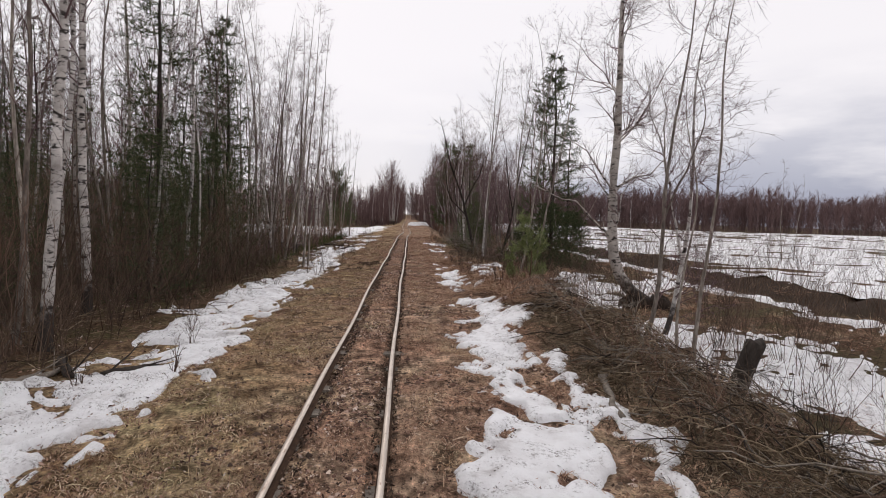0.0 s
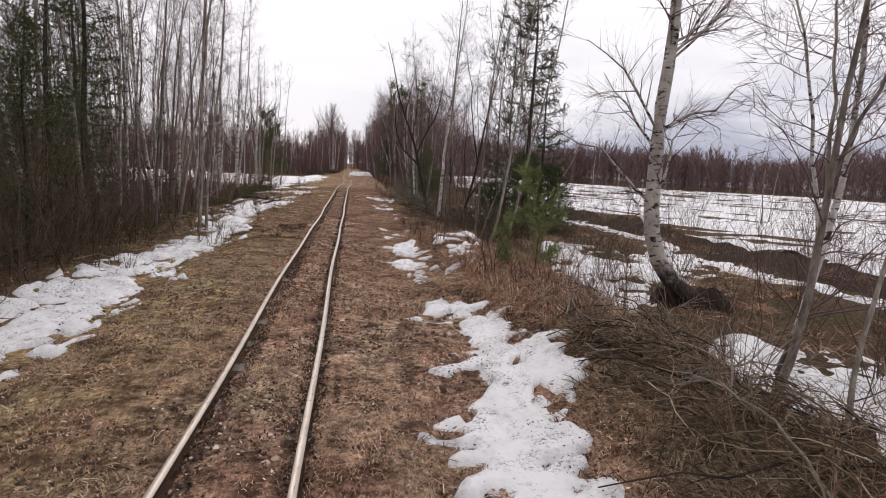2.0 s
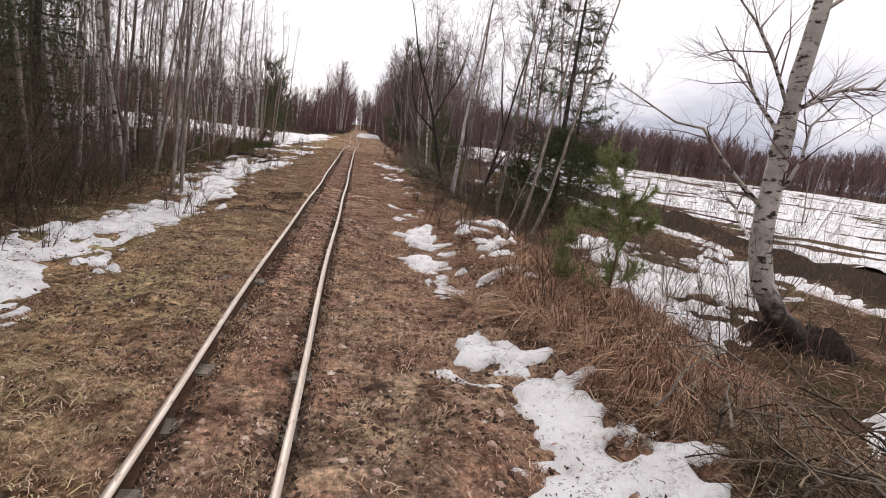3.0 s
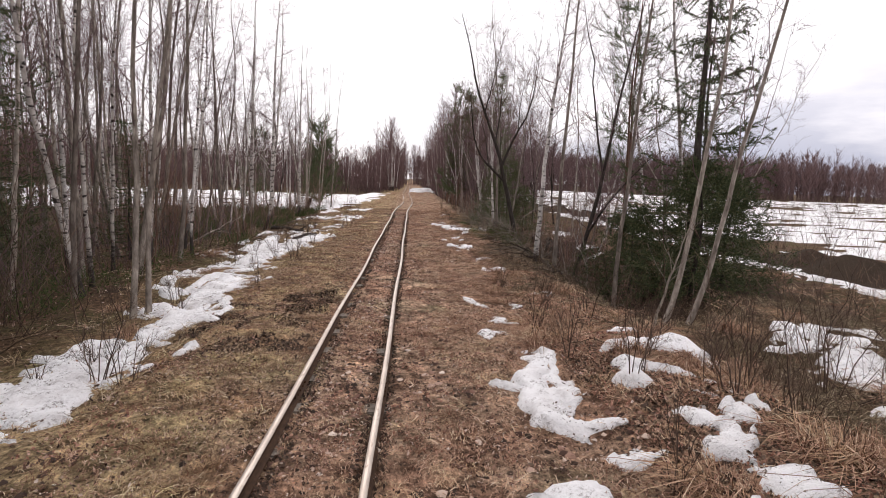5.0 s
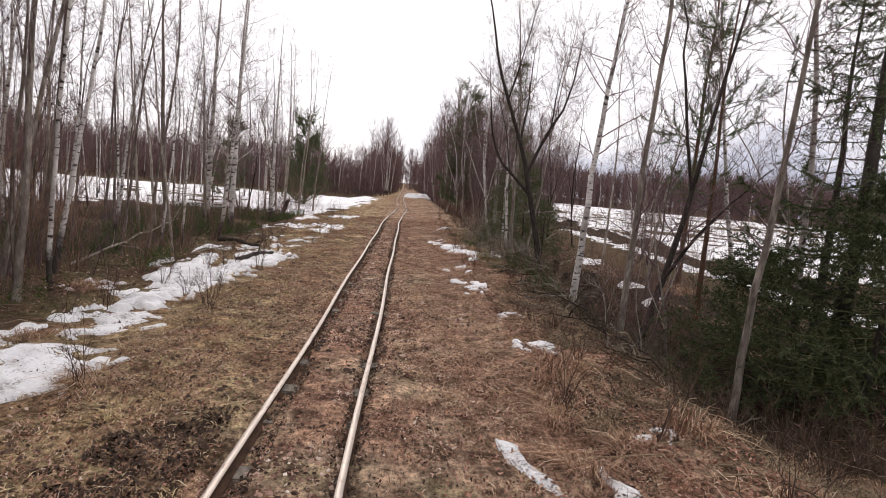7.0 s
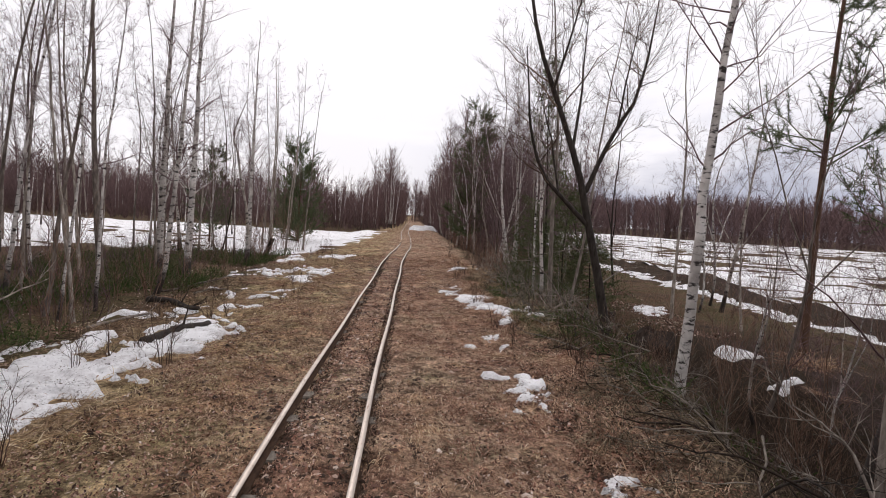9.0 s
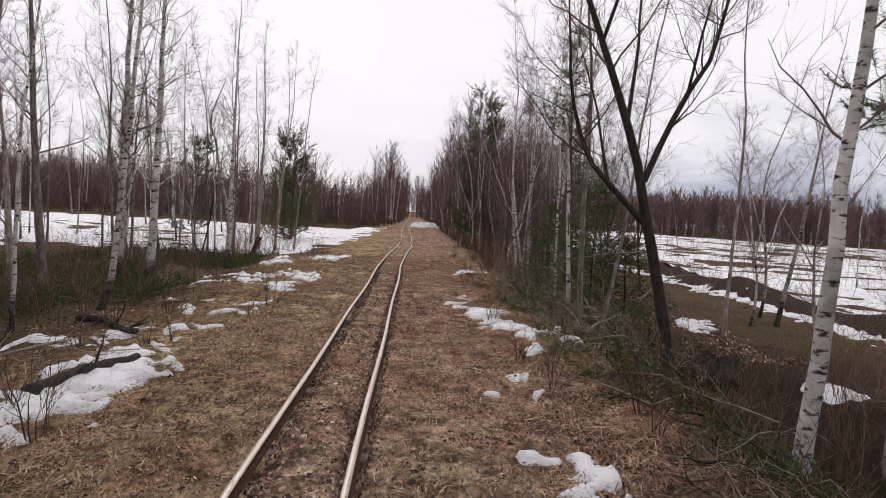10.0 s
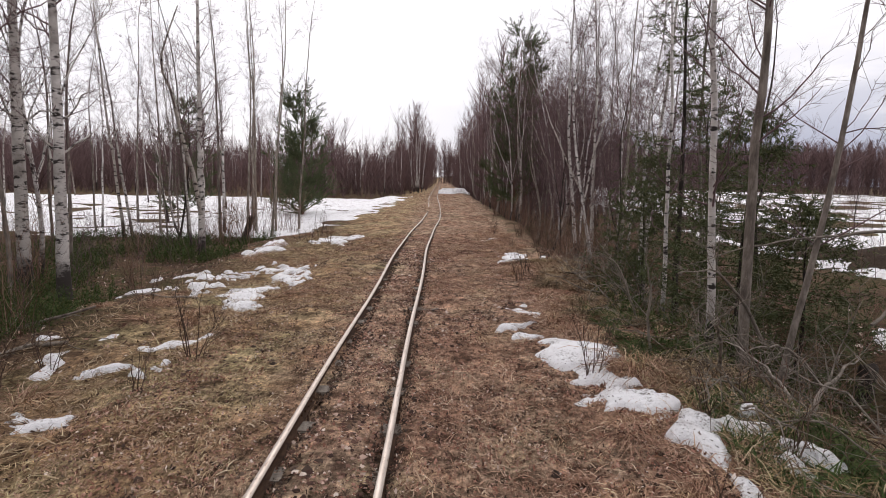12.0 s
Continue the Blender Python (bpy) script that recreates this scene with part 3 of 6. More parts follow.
def build_rail(parent, x0, start, end, label):
    ys = np.arange(start, end, 0.25)
    ys = np.append(ys[ys < end - 0.1], end - 0.004)
    prof = np.array(RAIL)
    cx, cz = rail_line(ys, x0), rail_height(ys)
    V = np.stack([cx[:, None] + prof[None, :, 0], np.repeat(ys[:, None], len(prof), 1), cz[:, None] + prof[None, :, 1]], -1).reshape(-1, 3)
    n, k = len(prof), len(ys)
    base, i = np.arange(k - 1)[:, None] * n, np.arange(n)
    Q = np.stack([base + i, base + (i + 1) % n, base + n + (i + 1) % n, base + n + i], -1).reshape(-1, 4)[:, ::-1]
    me = mesh_from("rail", V, Q, smooth=False)
    me.materials.append(STEEL)
    me.materials.append(RUST)
    me.polygons.foreach_set("material_index", np.tile((~np.isin(np.arange(n), (0, 1, 2))).astype(np.int32), k - 1))
    return part("rail", me, STEEL, parent, label)


track = tagged(new("railway_track"), "narrow-gauge railway track sunk in litter and dead grass", "railway track")
for x0 in (-0.905, -0.155):
    cuts = [-4.0, 0.2, 8.2, 16.2, 24.2, 32.2, 40.2, 48.2, 56.2, 64.2, 90.0, 150.0]
    for a, b in zip(cuts, cuts[1:]):
        build_rail(track, x0, a, b, "")
    for y in np.arange(0.2, 33, 8.0):
        for sgn in (-1, 1):
            bm = bmesh.new()
            bmesh.ops.create_cube(bm, size=1, matrix=Matrix.Translation((float(rail_line(y, x0)) + sgn * 0.013, y, float(rail_height(y)) - 0.052)) @ Matrix.Diagonal((0.012, 0.44, 0.035, 1)))
            for q in (-0.15, -0.05, 0.05, 0.15):
                bmesh.ops.create_cone(bm, cap_ends=True, segments=6, radius1=0.012, radius2=0.012, depth=0.016,
                                      matrix=Matrix.Translation((float(rail_line(y, x0)) + sgn * 0.027, y + q, float(rail_height(y)) - 0.052)) @ Euler((0, radians(90), 0)).to_matrix().to_4x4())
            me = bpy.data.meshes.new("fishplate")
            bm.to_mesh(me)
            bm.free()
            part("fishplate", me, RUST, track, "rusty bolted rail joint")
bm = bmesh.new()
bmesh.ops.create_cube(bm, size=1, matrix=Matrix.Diagonal((1.45, 0.19, 0.12, 1)))
bmesh.ops.bevel(bm, geom=bm.edges[:], offset=0.012, segments=2, affect="EDGES")
sleeper_mesh = bpy.data.meshes.new("sleeper")
bm.to_mesh(sleeper_mesh)
bm.free()
sleeper_mesh.materials.append(OLDWOOD)
wander = random.Random(4)
for i in range(80):
    y = -1.6 + 0.76 * i
    sl = new("sleeper", sleeper_mesh)
    sl.parent = track
    sl.matrix_basis = pose(-0.53 + float(bend_of_track(y)) + wander.uniform(-0.05, 0.05), y + wander.uniform(-0.06, 0.06), -0.142 + wander.uniform(-0.014, 0.008), wander.uniform(-1.5, 1.5), wander.uniform(-0.6, 0.6), wander.uniform(-3, 3))


# ---- trees ----
def spawn(P, R, count, t0, t1, length, spread, up, n, rad=0.5, min_r=0.0022, jitter=0.25, fade=0.0, rng=RNG):
    """Side shoots from parent lines: points (count, n, 3) and radii."""
    k, m = R.shape
    who = rng.integers(0, k, count)
    t = t0 + (t1 - t0) * rng.random(count)
    f = t * (m - 1)
    i = np.minimum(f.astype(int), m - 2)
    u = (f - i)[:, None]
    start = P[who, i] * (1 - u) + P[who, i + 1] * u
    tan = unit(P[who, i + 1] - P[who, i])
    r0 = R[who, i] * (1 - u[:, 0]) + R[who, i + 1] * u[:, 0]
    side = rng.normal(size=(count, 3))
    side = unit(side - (side * tan).sum(1, keepdims=True) * tan)
    ang = np.radians(spread * (0.7 + 0.6 * rng.random(count)))[:, None]
    d = unit(np.cos(ang) * tan + np.sin(ang) * side)
    ln = (length * (0.55 + 0.8 * rng.random(count)) * (1 - fade * t))[:, None, None]
    s = np.linspace(0, 1, n)[None, :, None]
    pts = start[:, None] + ln * (s * d[:, None] + s ** 2 * up * np.array([0, 0, 1.0]))
    pts = pts + ln * jitter * s * np.cumsum(rng.normal(size=(count, n, 3)), 1) * 0.18
    rr = np.maximum(np.maximum(r0 * rad, min_r)[:, None] * (1 - 0.8 * np.linspace(0, 1, n)[None]), min_r * 0.5)
    return pts, rr


def spikes(P, R, count, t0, t1, length, spread, up, r, rng):
    """Fine twigs as slim three-sided cones along parent lines."""
    S, _ = spawn(P, R, count, t0, t1, length, spread, up, 2, 0.6, r, 0.0, 0.2, rng)
    a, b = S[:, 0], S[:, 1]
    d = unit(b - a)
    u = unit(np.cross(d, rng.normal(size=d.shape)))
    v = np.cross(d, u)
    V = np.stack([a + u * r, a - 0.5 * r * u + 0.87 * r * v, a - 0.5 * r * u - 0.87 * r * v, b], 1).reshape(-1, 3)
    i = np.arange(count)[:, None] * 4
    T = np.concatenate([np.concatenate([i, i + 1, i + 3], 1), np.concatenate([i + 1, i + 2, i + 3], 1), np.concatenate([i + 2, i, i + 3], 1)])
    return V, None, T


def trunk_line(h, r0, lean=(0, 0), wob=0.12, n=18, hook=0.0, rng=RNG, way=0.0):
    s = np.linspace(0, 1, n) ** 1.35
    ph = rng.random(4) * 6.28
    x = lean[0] * h * s + 1.2 * wob * s * np.sin(3.1 * s + ph[0]) + 0.6 * wob * s * np.sin(9 * s + ph[1])
    y = lean[1] * h * s + 1.2 * wob * s * np.sin(2.7 * s + ph[2]) + 0.6 * wob * s * np.sin(8 * s + ph[3])
    x, y = (c + 0.011 * h * s ** 0.5 * np.cumsum(rng.normal(size=n)) / n ** 0.5 for c in (x, y))
    foot = hook * (np.exp(-s * h / 0.6) - np.exp(-h / 0.6))
    x, y = x + foot * math.cos(way), y + foot * math.sin(way)
    P = np.stack([x, y, h * s - 0.12], -1)[None]
    R = (r0 * (1 - 0.93 * s ** 0.9) + 0.35 * r0 * np.exp(-s * h / 0.22))[None]
    return P, R


def tree(kind, trunk, trunk_mat, crown, crown_mat, label, group="", limbs=()):
    root = tagged(new(kind), label, kind + " tree", group)
    part("trunk", mesh_from("trunk", *trunk), trunk_mat, root)
    for limb in limbs:
        part("limb", mesh_from("limb", *limb), trunk_mat, root)
    if crown is not None:
        tagged(part("crown", mesh_from("crown", *crown), crown_mat, root), kind="stuff")
    return root


def bare_tree(kind, h, r0, bark, label, lean=(0, 0), limbs=26, length=1.5, low=0.3, spread=48, up=0.35, fine=1.0, wob=0.12, hook=0.0, forks=0, fork_at=(0.18, 0.42), fork_open=24, twig=None, group="", seed=1):
    """A leafless tree: trunk, then limbs, branches and twigs."""
    rng = np.random.default_rng(seed)
    P, R = trunk_line(h, r0, lean, wob, 20, hook, rng)
    stems = []
    if forks:
        FP, FR = spawn(P, R, forks, fork_at[0], fork_at[1], h * 0.5, fork_open, 0.12, 10, 0.72, 0.01, 0.15, 0, rng)
        stems = [tube_batch(FP[q:q + 1], FR[q:q + 1], 6) for q in range(forks)]
    A, AR = spawn(P, R, limbs, low, 0.97, length, spread, up, 6, 0.28, 0.004, 0.5, 0.62, rng)
    allP, allR = A, AR
    if forks:
        F2, F2R = spawn(FP, FR, int(limbs * 0.9), 0.2, 0.98, length * 0.8, spread, up, 6, 0.36, 0.004, 0.5, 0.4, rng)
        allP, allR = np.concatenate([A, F2]), np.concatenate([AR, F2R])

    def twigs(LP, LR):
        B, BR = spawn(LP, LR, int(len(LP) * 5 * fine), 0.12, 0.98, length * 0.42, 48, up * 0.4, 3, 0.55, 0.003, 0.7, 0.4, rng)
        return join([tube_batch(B, BR, 3), spikes(B, BR, int(len(B) * 6 * fine), 0.1, 1.0, length * 0.24, 36, up * 0.3, 0.0026, rng),
                     spikes(LP, LR, int(len(LP) * 6 * fine), 0.2, 1.0, length * 0.25, 42, up * 0.3, 0.0028, rng)])
    if group:
        return tree(kind, tube_batch(P, R, 9), bark, join([tube_batch(allP, allR, 3), twigs(allP, allR)]), twig or TWIG, label, group, stems)
    root = tree(kind, tube_batch(P, R, 9), bark, None, None, label, "", stems)
    for q in range(len(allP)):
        bough = part("branch", mesh_from("branch", *tube_batch(allP[q:q + 1], allR[q:q + 1], 4)), bark if allR[q, 0] > 0.02 else twig or TWIG, root)
        tagged(part("twig_spray", mesh_from("twig_spray", *twigs(allP[q:q + 1], allR[q:q + 1])), twig or TWIG, bough), kind="stuff")
    return root


def needles(P, count, size, width, rng, spread=1.0, droop=0.0):
    """Thin needle triangles set along lines P (k, n, 3)."""
    k, n, _ = P.shape
    who = rng.integers(0, k, count)
    f = rng.random(count) * (n - 1)
    i = np.minimum(f.astype(int), n - 2)
    u = (f - i)[:, None]
    a = P[who, i] * (1 - u) + P[who, i + 1] * u
    tan = unit(P[who, i + 1] - P[who, i])
    d = unit(tan * 0.8 + spread * rng.normal(size=(count, 3)) * 0.7 + np.array([0, 0, -droop]))
    w = unit(np.cross(d, rng.normal(size=(count, 3)))) * width
    ln = size * (0.6 + 0.8 * rng.random((count, 1)))
    V = np.stack([a - w, a + w, a + d * ln], 1).reshape(-1, 3)
    return V, None, np.arange(count * 3).reshape(-1, 3)


def spruce(h, r0, reach, label, count=26000, low=0.06, seed=1, lean=(0, 0), group="", gap=1.0, leaf=None):
    rng = np.random.default_rng(seed)
    P, R = trunk_line(h, r0, lean, 0.05, 16, 0, rng)
    hs = (P[0, :, 2] + 0.12) / h
    A, AR = [], []
    z, s7 = low, np.linspace(0, 1, 7)
    while z < 0.985:
        ring = 4 + int(rng.integers(0, 3))
        for q in range(ring):
            a = rng.random() * 6.283
            ln = reach * (1 - z) ** 0.8 * (0.65 + 0.5 * rng.random()) + 0.12
            if z < 0.2:
                ln *= 0.75 + 0.9 * z
            x, y = np.interp(z, hs, P[0, :, 0]), np.interp(z, hs, P[0, :, 1])
            drop = -0.28 * (1 - z) + 0.15
            A.append(np.stack([x + ln * s7 * math.cos(a), y + ln * s7 * math.sin(a), z * h + ln * (drop * s7 + 0.22 * s7 ** 3 - 0.15 * s7 * (1 - s7)) + 0.03 * rng.normal(size=7) * s7], -1))
            AR.append(np.linspace(0.012 * (1.2 - z), 0.003, 7))
        z += gap * (0.022 + 0.02 * rng.random())
    A, AR = np.array(A), np.array(AR)
    B, BR = spawn(A, AR, len(A) * 9, 0.15, 1.0, 0.34, 48, -0.25, 4, 0.5, 0.002, 0.2, 0.3, rng)
    crown = join([tube_batch(A, AR, 3), needles(B, int(count * 0.8), 0.062, 0.0068, rng, 0.8, 0.1), needles(A, int(count * 0.2), 0.055, 0.0068, rng)])
    return tree("spruce", tube_batch(P, R, 8), DARK, crown, leaf or SPRUCE, label, group)


def pine(h, r0, reach, label, low=0.45, limbs=38, seed=1, lean=(0, 0), group="", tufts=60, leaf=None, needle=(0.095, 0.006)):
    rng = np.random.default_rng(seed)
    P, R = trunk_line(h, r0, lean, 0.1, 16, 0, rng)
    A, AR = spawn(P, R, limbs, low, 0.98, reach, 70, 0.25, 6, 0.35, 0.006, 0.3, 0.6, rng)
    B, BR = spawn(A, AR, limbs * 7, 0.35, 1.0, reach * 0.28, 45, 0.35, 4, 0.5, 0.004, 0.3, 0.2, rng)
    crown = join([tube_batch(A, AR, 4), tube_batch(B, BR, 3), needles(B, limbs * 7 * tufts, needle[0], needle[1], rng, 0.9)])
    return tree("pine", tube_batch(P, R, 8), PINEBARK, crown, leaf or PINE, label, group)


def shrub(h, stems, wide, label, kind="willow_shrub", mat=None, fine=1.0, seed=1, group=""):
    rng = np.random.default_rng(seed)
    n, s = 7, np.linspace(0, 1, 7)
    a, r = rng.random(stems) * 6.283, wide * 0.35 * np.sqrt(rng.random(stems))
    base = np.stack([r * np.cos(a), r * np.sin(a), -0.05 + 0 * a], -1)
    ln = h * (0.45 + 0.6 * rng.random(stems))
    out = wide * (0.3 + 0.9 * rng.random(stems))
    d = np.stack([np.cos(a) * out, np.sin(a) * out, ln], -1)
    P = base[:, None] + s[None, :, None] * d[:, None] * np.array([1, 1, 1]) + np.cumsum(rng.normal(size=(stems, n, 3)), 1) * 0.035 * h * s[None, :, None]
    R = (0.0045 + 0.004 * rng.random(stems))[:, None] * (1 - 0.75 * s[None])
    B, BR = spawn(P, R, int(stems * 6 * fine), 0.25, 0.98, h * 0.26, 34, 0.25, 4, 0.6, 0.0025, 0.3, 0.3, rng)
    V, Q, T = join([tube_batch(P, R, 4), tube_batch(B, BR, 3), spikes(B, BR, int(stems * 16 * fine), 0.2, 1.0, h * 0.13, 34, 0.2, 0.0022, rng)])
    me = mesh_from(kind, V, Q, T)
    return thing(kind, me, mat or TWIG_RED, label, "shrub", group)


def put(ob, x, y, turn=0.0, size=1.0, sink=0.0, tilt=(0, 0)):
    z = float(ground_z(x, y)) - sink
    m = Matrix.Translation((x, y, z)) @ Euler((radians(tilt[0]), radians(tilt[1]), radians(turn))).to_matrix().to_4x4() @ Matrix.Diagonal((size, size, size, 1))
    ob.matrix_basis = m
    return ob


def again(ob, x, y, turn=0.0, size=1.0, tilt=(0, 0)):
    z = float(ground_z(x, y))
    rot = Euler((radians(tilt[0]), radians(tilt[1]), radians(turn))).to_matrix().to_4x4()
    c = copy_thing(ob, Matrix.Translation((x, y, z)) @ rot)
    c.scale = (size, size, size)
    return c


# the birch with the crooked foot beyond the ditch, and saplings in the ditch brush
put(bare_tree("birch", 11.0, 0.155, BIRCH, "white birch with a crooked foot behind the ditch", (-0.004, 0), 34, 2.3, 0.2, 62, 0.22, 1.5, 0.1, 1.5, seed=5), 5.02, 12.66, sink=-0.18)
put(bare_tree("birch", 7.5, 0.045, GREY, "slender young birch in the ditch brush", (0.05, 0.02), 24, 1.5, 0.16, 60, 0.15, 0.85, 0.3, -0.3, 2, (0.2, 0.45), 16, seed=6), 4.45, 8.6)
put(bare_tree("birch", 7.5, 0.05, BIRCH, "pale young birch in the ditch brush", (0.075, 0.0), 24, 1.5, 0.18, 58, 0.15, 0.85, 0.25, -0.2, 1, (0.2, 0.35), 18, seed=7), 5.15, 9.4)
put(bare_tree("birch", 6.8, 0.036, GREY, "thin grey sapling in the ditch brush", (0.08, 0.0), 20, 0.85, 0.2, 58, 0.15, 0.85, 0.25, seed=70), 4.55, 7.55)
put(bare_tree("birch", 5.0, 0.028, GREY, "thin grey sapling beside the stump", (-0.05, 0.05), 18, 1.0, 0.15, 58, 0.15, 0.85, 0.3, seed=93), 4.6, 8.1)
put(pine(1.7, 0.018, 0.55, "small light green pine sapling on the bank", 0.12, 26, 71, tufts=60, leaf=YOUNGPINE, needle=(0.085, 0.003)), 2.9, 12.0)
put(pine(0.9, 0.012, 0.35, "small light green pine sapling on the bank", 0.12, 12, 94, tufts=44, leaf=YOUNGPINE, needle=(0.08, 0.003)), 2.55, 12.4)
# birches at the forest edge, close to the line
put(bare_tree("birch", 11.5, 0.085, BIRCH, "white birch at the forest edge", (0.057, 0), 24, 1.4, 0.45, 45, 0.35, 0.8, 0.08, seed=8), -4.85, 6.9)
put(bare_tree("birch", 12.0, 0.09, BIRCH, "white birch at the forest edge", (-0.007, 0), 24, 1.5, 0.45, 45, 0.35, 0.8, 0.08, seed=9), -5.82, 9.55)
put(bare_tree("birch", 10.0, 0.05, GREY, "grey birch at the forest edge", (0.049, 0), 24, 1.3, 0.4, 45, 0.35, 0.8, 0.12, seed=72), -5.57, 7.4)
put(bare_tree("aspen", 9.5, 0.045, GREY, "thin dark trunk beside the snow strip", (0.07, 0.01), 22, 0.85, 0.35, 45, 0.35, 0.8, 0.15, seed=73), -3.75, 19.05)
put(bare_tree("aspen", 9.0, 0.04, GREY, "thin dark trunk beside the snow strip", (0.05, 0.02), 22, 0.85, 0.35, 45, 0.35, 0.8, 0.15, seed=74), -3.6, 19.2)
put(bare_tree("birch", 10.5, 0.055, GREY, "grey birch at the forest edge", (0.04, 0.02), 24, 1.3, 0.4, 45, 0.35, 0.8, 0.12, seed=75), -5.1, 23.9)
put(bare_tree("birch", 10.5, 0.05, BIRCH, "pale birch at the forest edge", (0.02, 0.0), 24, 1.3, 0.4, 45, 0.35, 0.8, 0.12, seed=76), -5.5, 23.4)
put(bare_tree("birch", 9.0, 0.04, BIRCH, "pale birch leaning at the forest edge", (0.12, 0.0), 22, 0.85, 0.35, 45, 0.35, 0.8, 0.12, 0.2, seed=95), -5.3, 24.7)
put(bare_tree("birch", 9.5, 0.05, GREY, "grey birch at the forest edge", (0.05, 0.0), 24, 1.3, 0.35, 45, 0.35, 0.8, 0.12, seed=96), -5.1, 20.0)
put(bare_tree("birch", 10.5, 0.068, BIRCH, "pale birch leaning from the forest edge", (0.06, 0.0), 26, 1.4, 0.36, 48, 0.33, 0.85, 0.1, -0.3, seed=77), -5.65, 34.1)
put(bare_tree("birch", 11.0, 0.115, BIRCH, "white birch with thin twigs", (0.01, 0.0), 30, 1.6, 0.3, 52, 0.3, 0.85, 0.08, seed=78), -6.45, 37.3)
put(bare_tree("birch", 11.0, 0.125, BIRCH, "thick pale birch with thin twigs", (0.01, 0.0), 28, 1.6, 0.34, 50, 0.3, 0.85, 0.08, seed=79), -7.5, 37.8)
put(bare_tree("birch", 10.5, 0.105, GREY, "thick grey birch with thin twigs", (-0.02, 0.0), 28, 1.5, 0.34, 50, 0.3, 0.85, 0.1, seed=97), -8.2, 36.0)
put(bare_tree("birch", 10.0, 0.06, GREY, "slim grey birch leaning away", (-0.09, 0.0), 26, 1.5, 0.34, 50, 0.3, 0.85, 0.1, seed=98), -9.6, 36.9)
put(bare_tree("birch", 9.0, 0.05, BIRCH, "slim pale birch beside the green undergrowth", (-0.03, 0.0), 26, 1.3, 0.3, 50, 0.3, 0.85, 0.15, seed=99), -9.1, 34.6)
put(bare_tree("birch", 9.5, 0.1, BIRCH, "white birch parting into three stems", (0.01, 0.0), 26, 1.3, 0.35, 42, 0.35, 0.8, 0.06, 0, 2, (0.2, 0.24), 14, seed=80), -6.15, 42.2)
put(bare_tree("birch", 10.0, 0.055, BIRCH, "white birch leaning in the clearing", (-0.1, 0.0), 24, 1.3, 0.4, 45, 0.35, 0.8, 0.12, seed=81), -10.05, 45.4)
put(bare_tree("birch", 10.0, 0.05, GREY, "thin birch at the clearing", (0.01, 0.0), 24, 0.85, 0.4, 45, 0.35, 0.8, 0.12, seed=82), -10.1, 47.8)
for bx, by, blean, bseed in ((-6.5, 46.7, 0.02, 501), (-6.1, 48.6, 0.05, 502), (-5.9, 47.4, 0.09, 503), (-6.9, 48.8, -0.02, 504), (-5.4, 49.3, 0.06, 505), (-7.1, 45.8, 0.0, 506)):
    put(bare_tree("birch", 9.6, 0.05, GREY, "dark slim birch in a close group", (blean, 0.0), 18, 1.0, 0.4, 42, 0.35, 0.75, 0.15, seed=bseed), bx, by)
# spruce group and leaning trunks beyond the ditch
put(spruce(9.4, 0.12, 1.9, "dark spruce with boughs down to the ground", 56000, 0.08, 10, gap=1.3), 6.35, 23.35)
put(spruce(2.8, 0.06, 2.1, "low bushy young spruce", 40000, 0.03, 11, gap=1.1), 6.1, 22.5)
put(spruce(2.2, 0.05, 1.7, "low bushy young spruce", 26000, 0.03, 90, gap=1.1), 5.2, 23.6)
put(spruce(2.4, 0.05, 1.7, "low bushy young spruce", 26000, 0.03, 114, gap=1.1), 7.3, 23.4)
put(spruce(7.2, 0.09, 1.5, "dark spruce behind the ditch", 18000, 0.08, 91, gap=1.4), 7.7, 25.4)
put(pine(8.2, 0.06, 1.2, "slim pine behind the ditch", 0.4, 34, 92, tufts=34, needle=(0.085, 0.005)), 6.2, 26.7)
put(bare_tree("birch", 10.0, 0.048, GREY, "leaning thin grey birch", (0.085, 0.02), 22, 1.6, 0.35, 45, 0.3, 0.8, 0.1, -0.2, seed=13), 4.45, 19.95)
put(bare_tree("birch", 10.0, 0.048, GREY, "leaning thin grey birch", (0.14, 0.0), 22, 1.7, 0.35, 45, 0.3, 0.8, 0.1, -0.2, seed=14), 4.9, 20.05)
put(bare_tree("birch", 10.0, 0.055, GREY, "slender grey birch leaning over the ditch", (0.03, 0.0), 22, 1.6, 0.35, 45, 0.3, 0.8, 0.1, seed=15), 4.42, 22.5)
put(bare_tree("birch", 10.0, 0.06, GREY, "slender grey birch standing in the ditch", (0.045, 0.0), 24, 1.6, 0.32, 48, 0.3, 0.8, 0.1, seed=115), 3.55, 24.2)
put(bare_tree("alder", 8.5, 0.07, DARK, "dark alder leaning out of the ditch", (0.19, 0.0), 26, 1.8, 0.25, 50, 0.3, 0.8, 0.15, 0, 2, (0.3, 0.5), 22, seed=116), 4.3, 25.3)
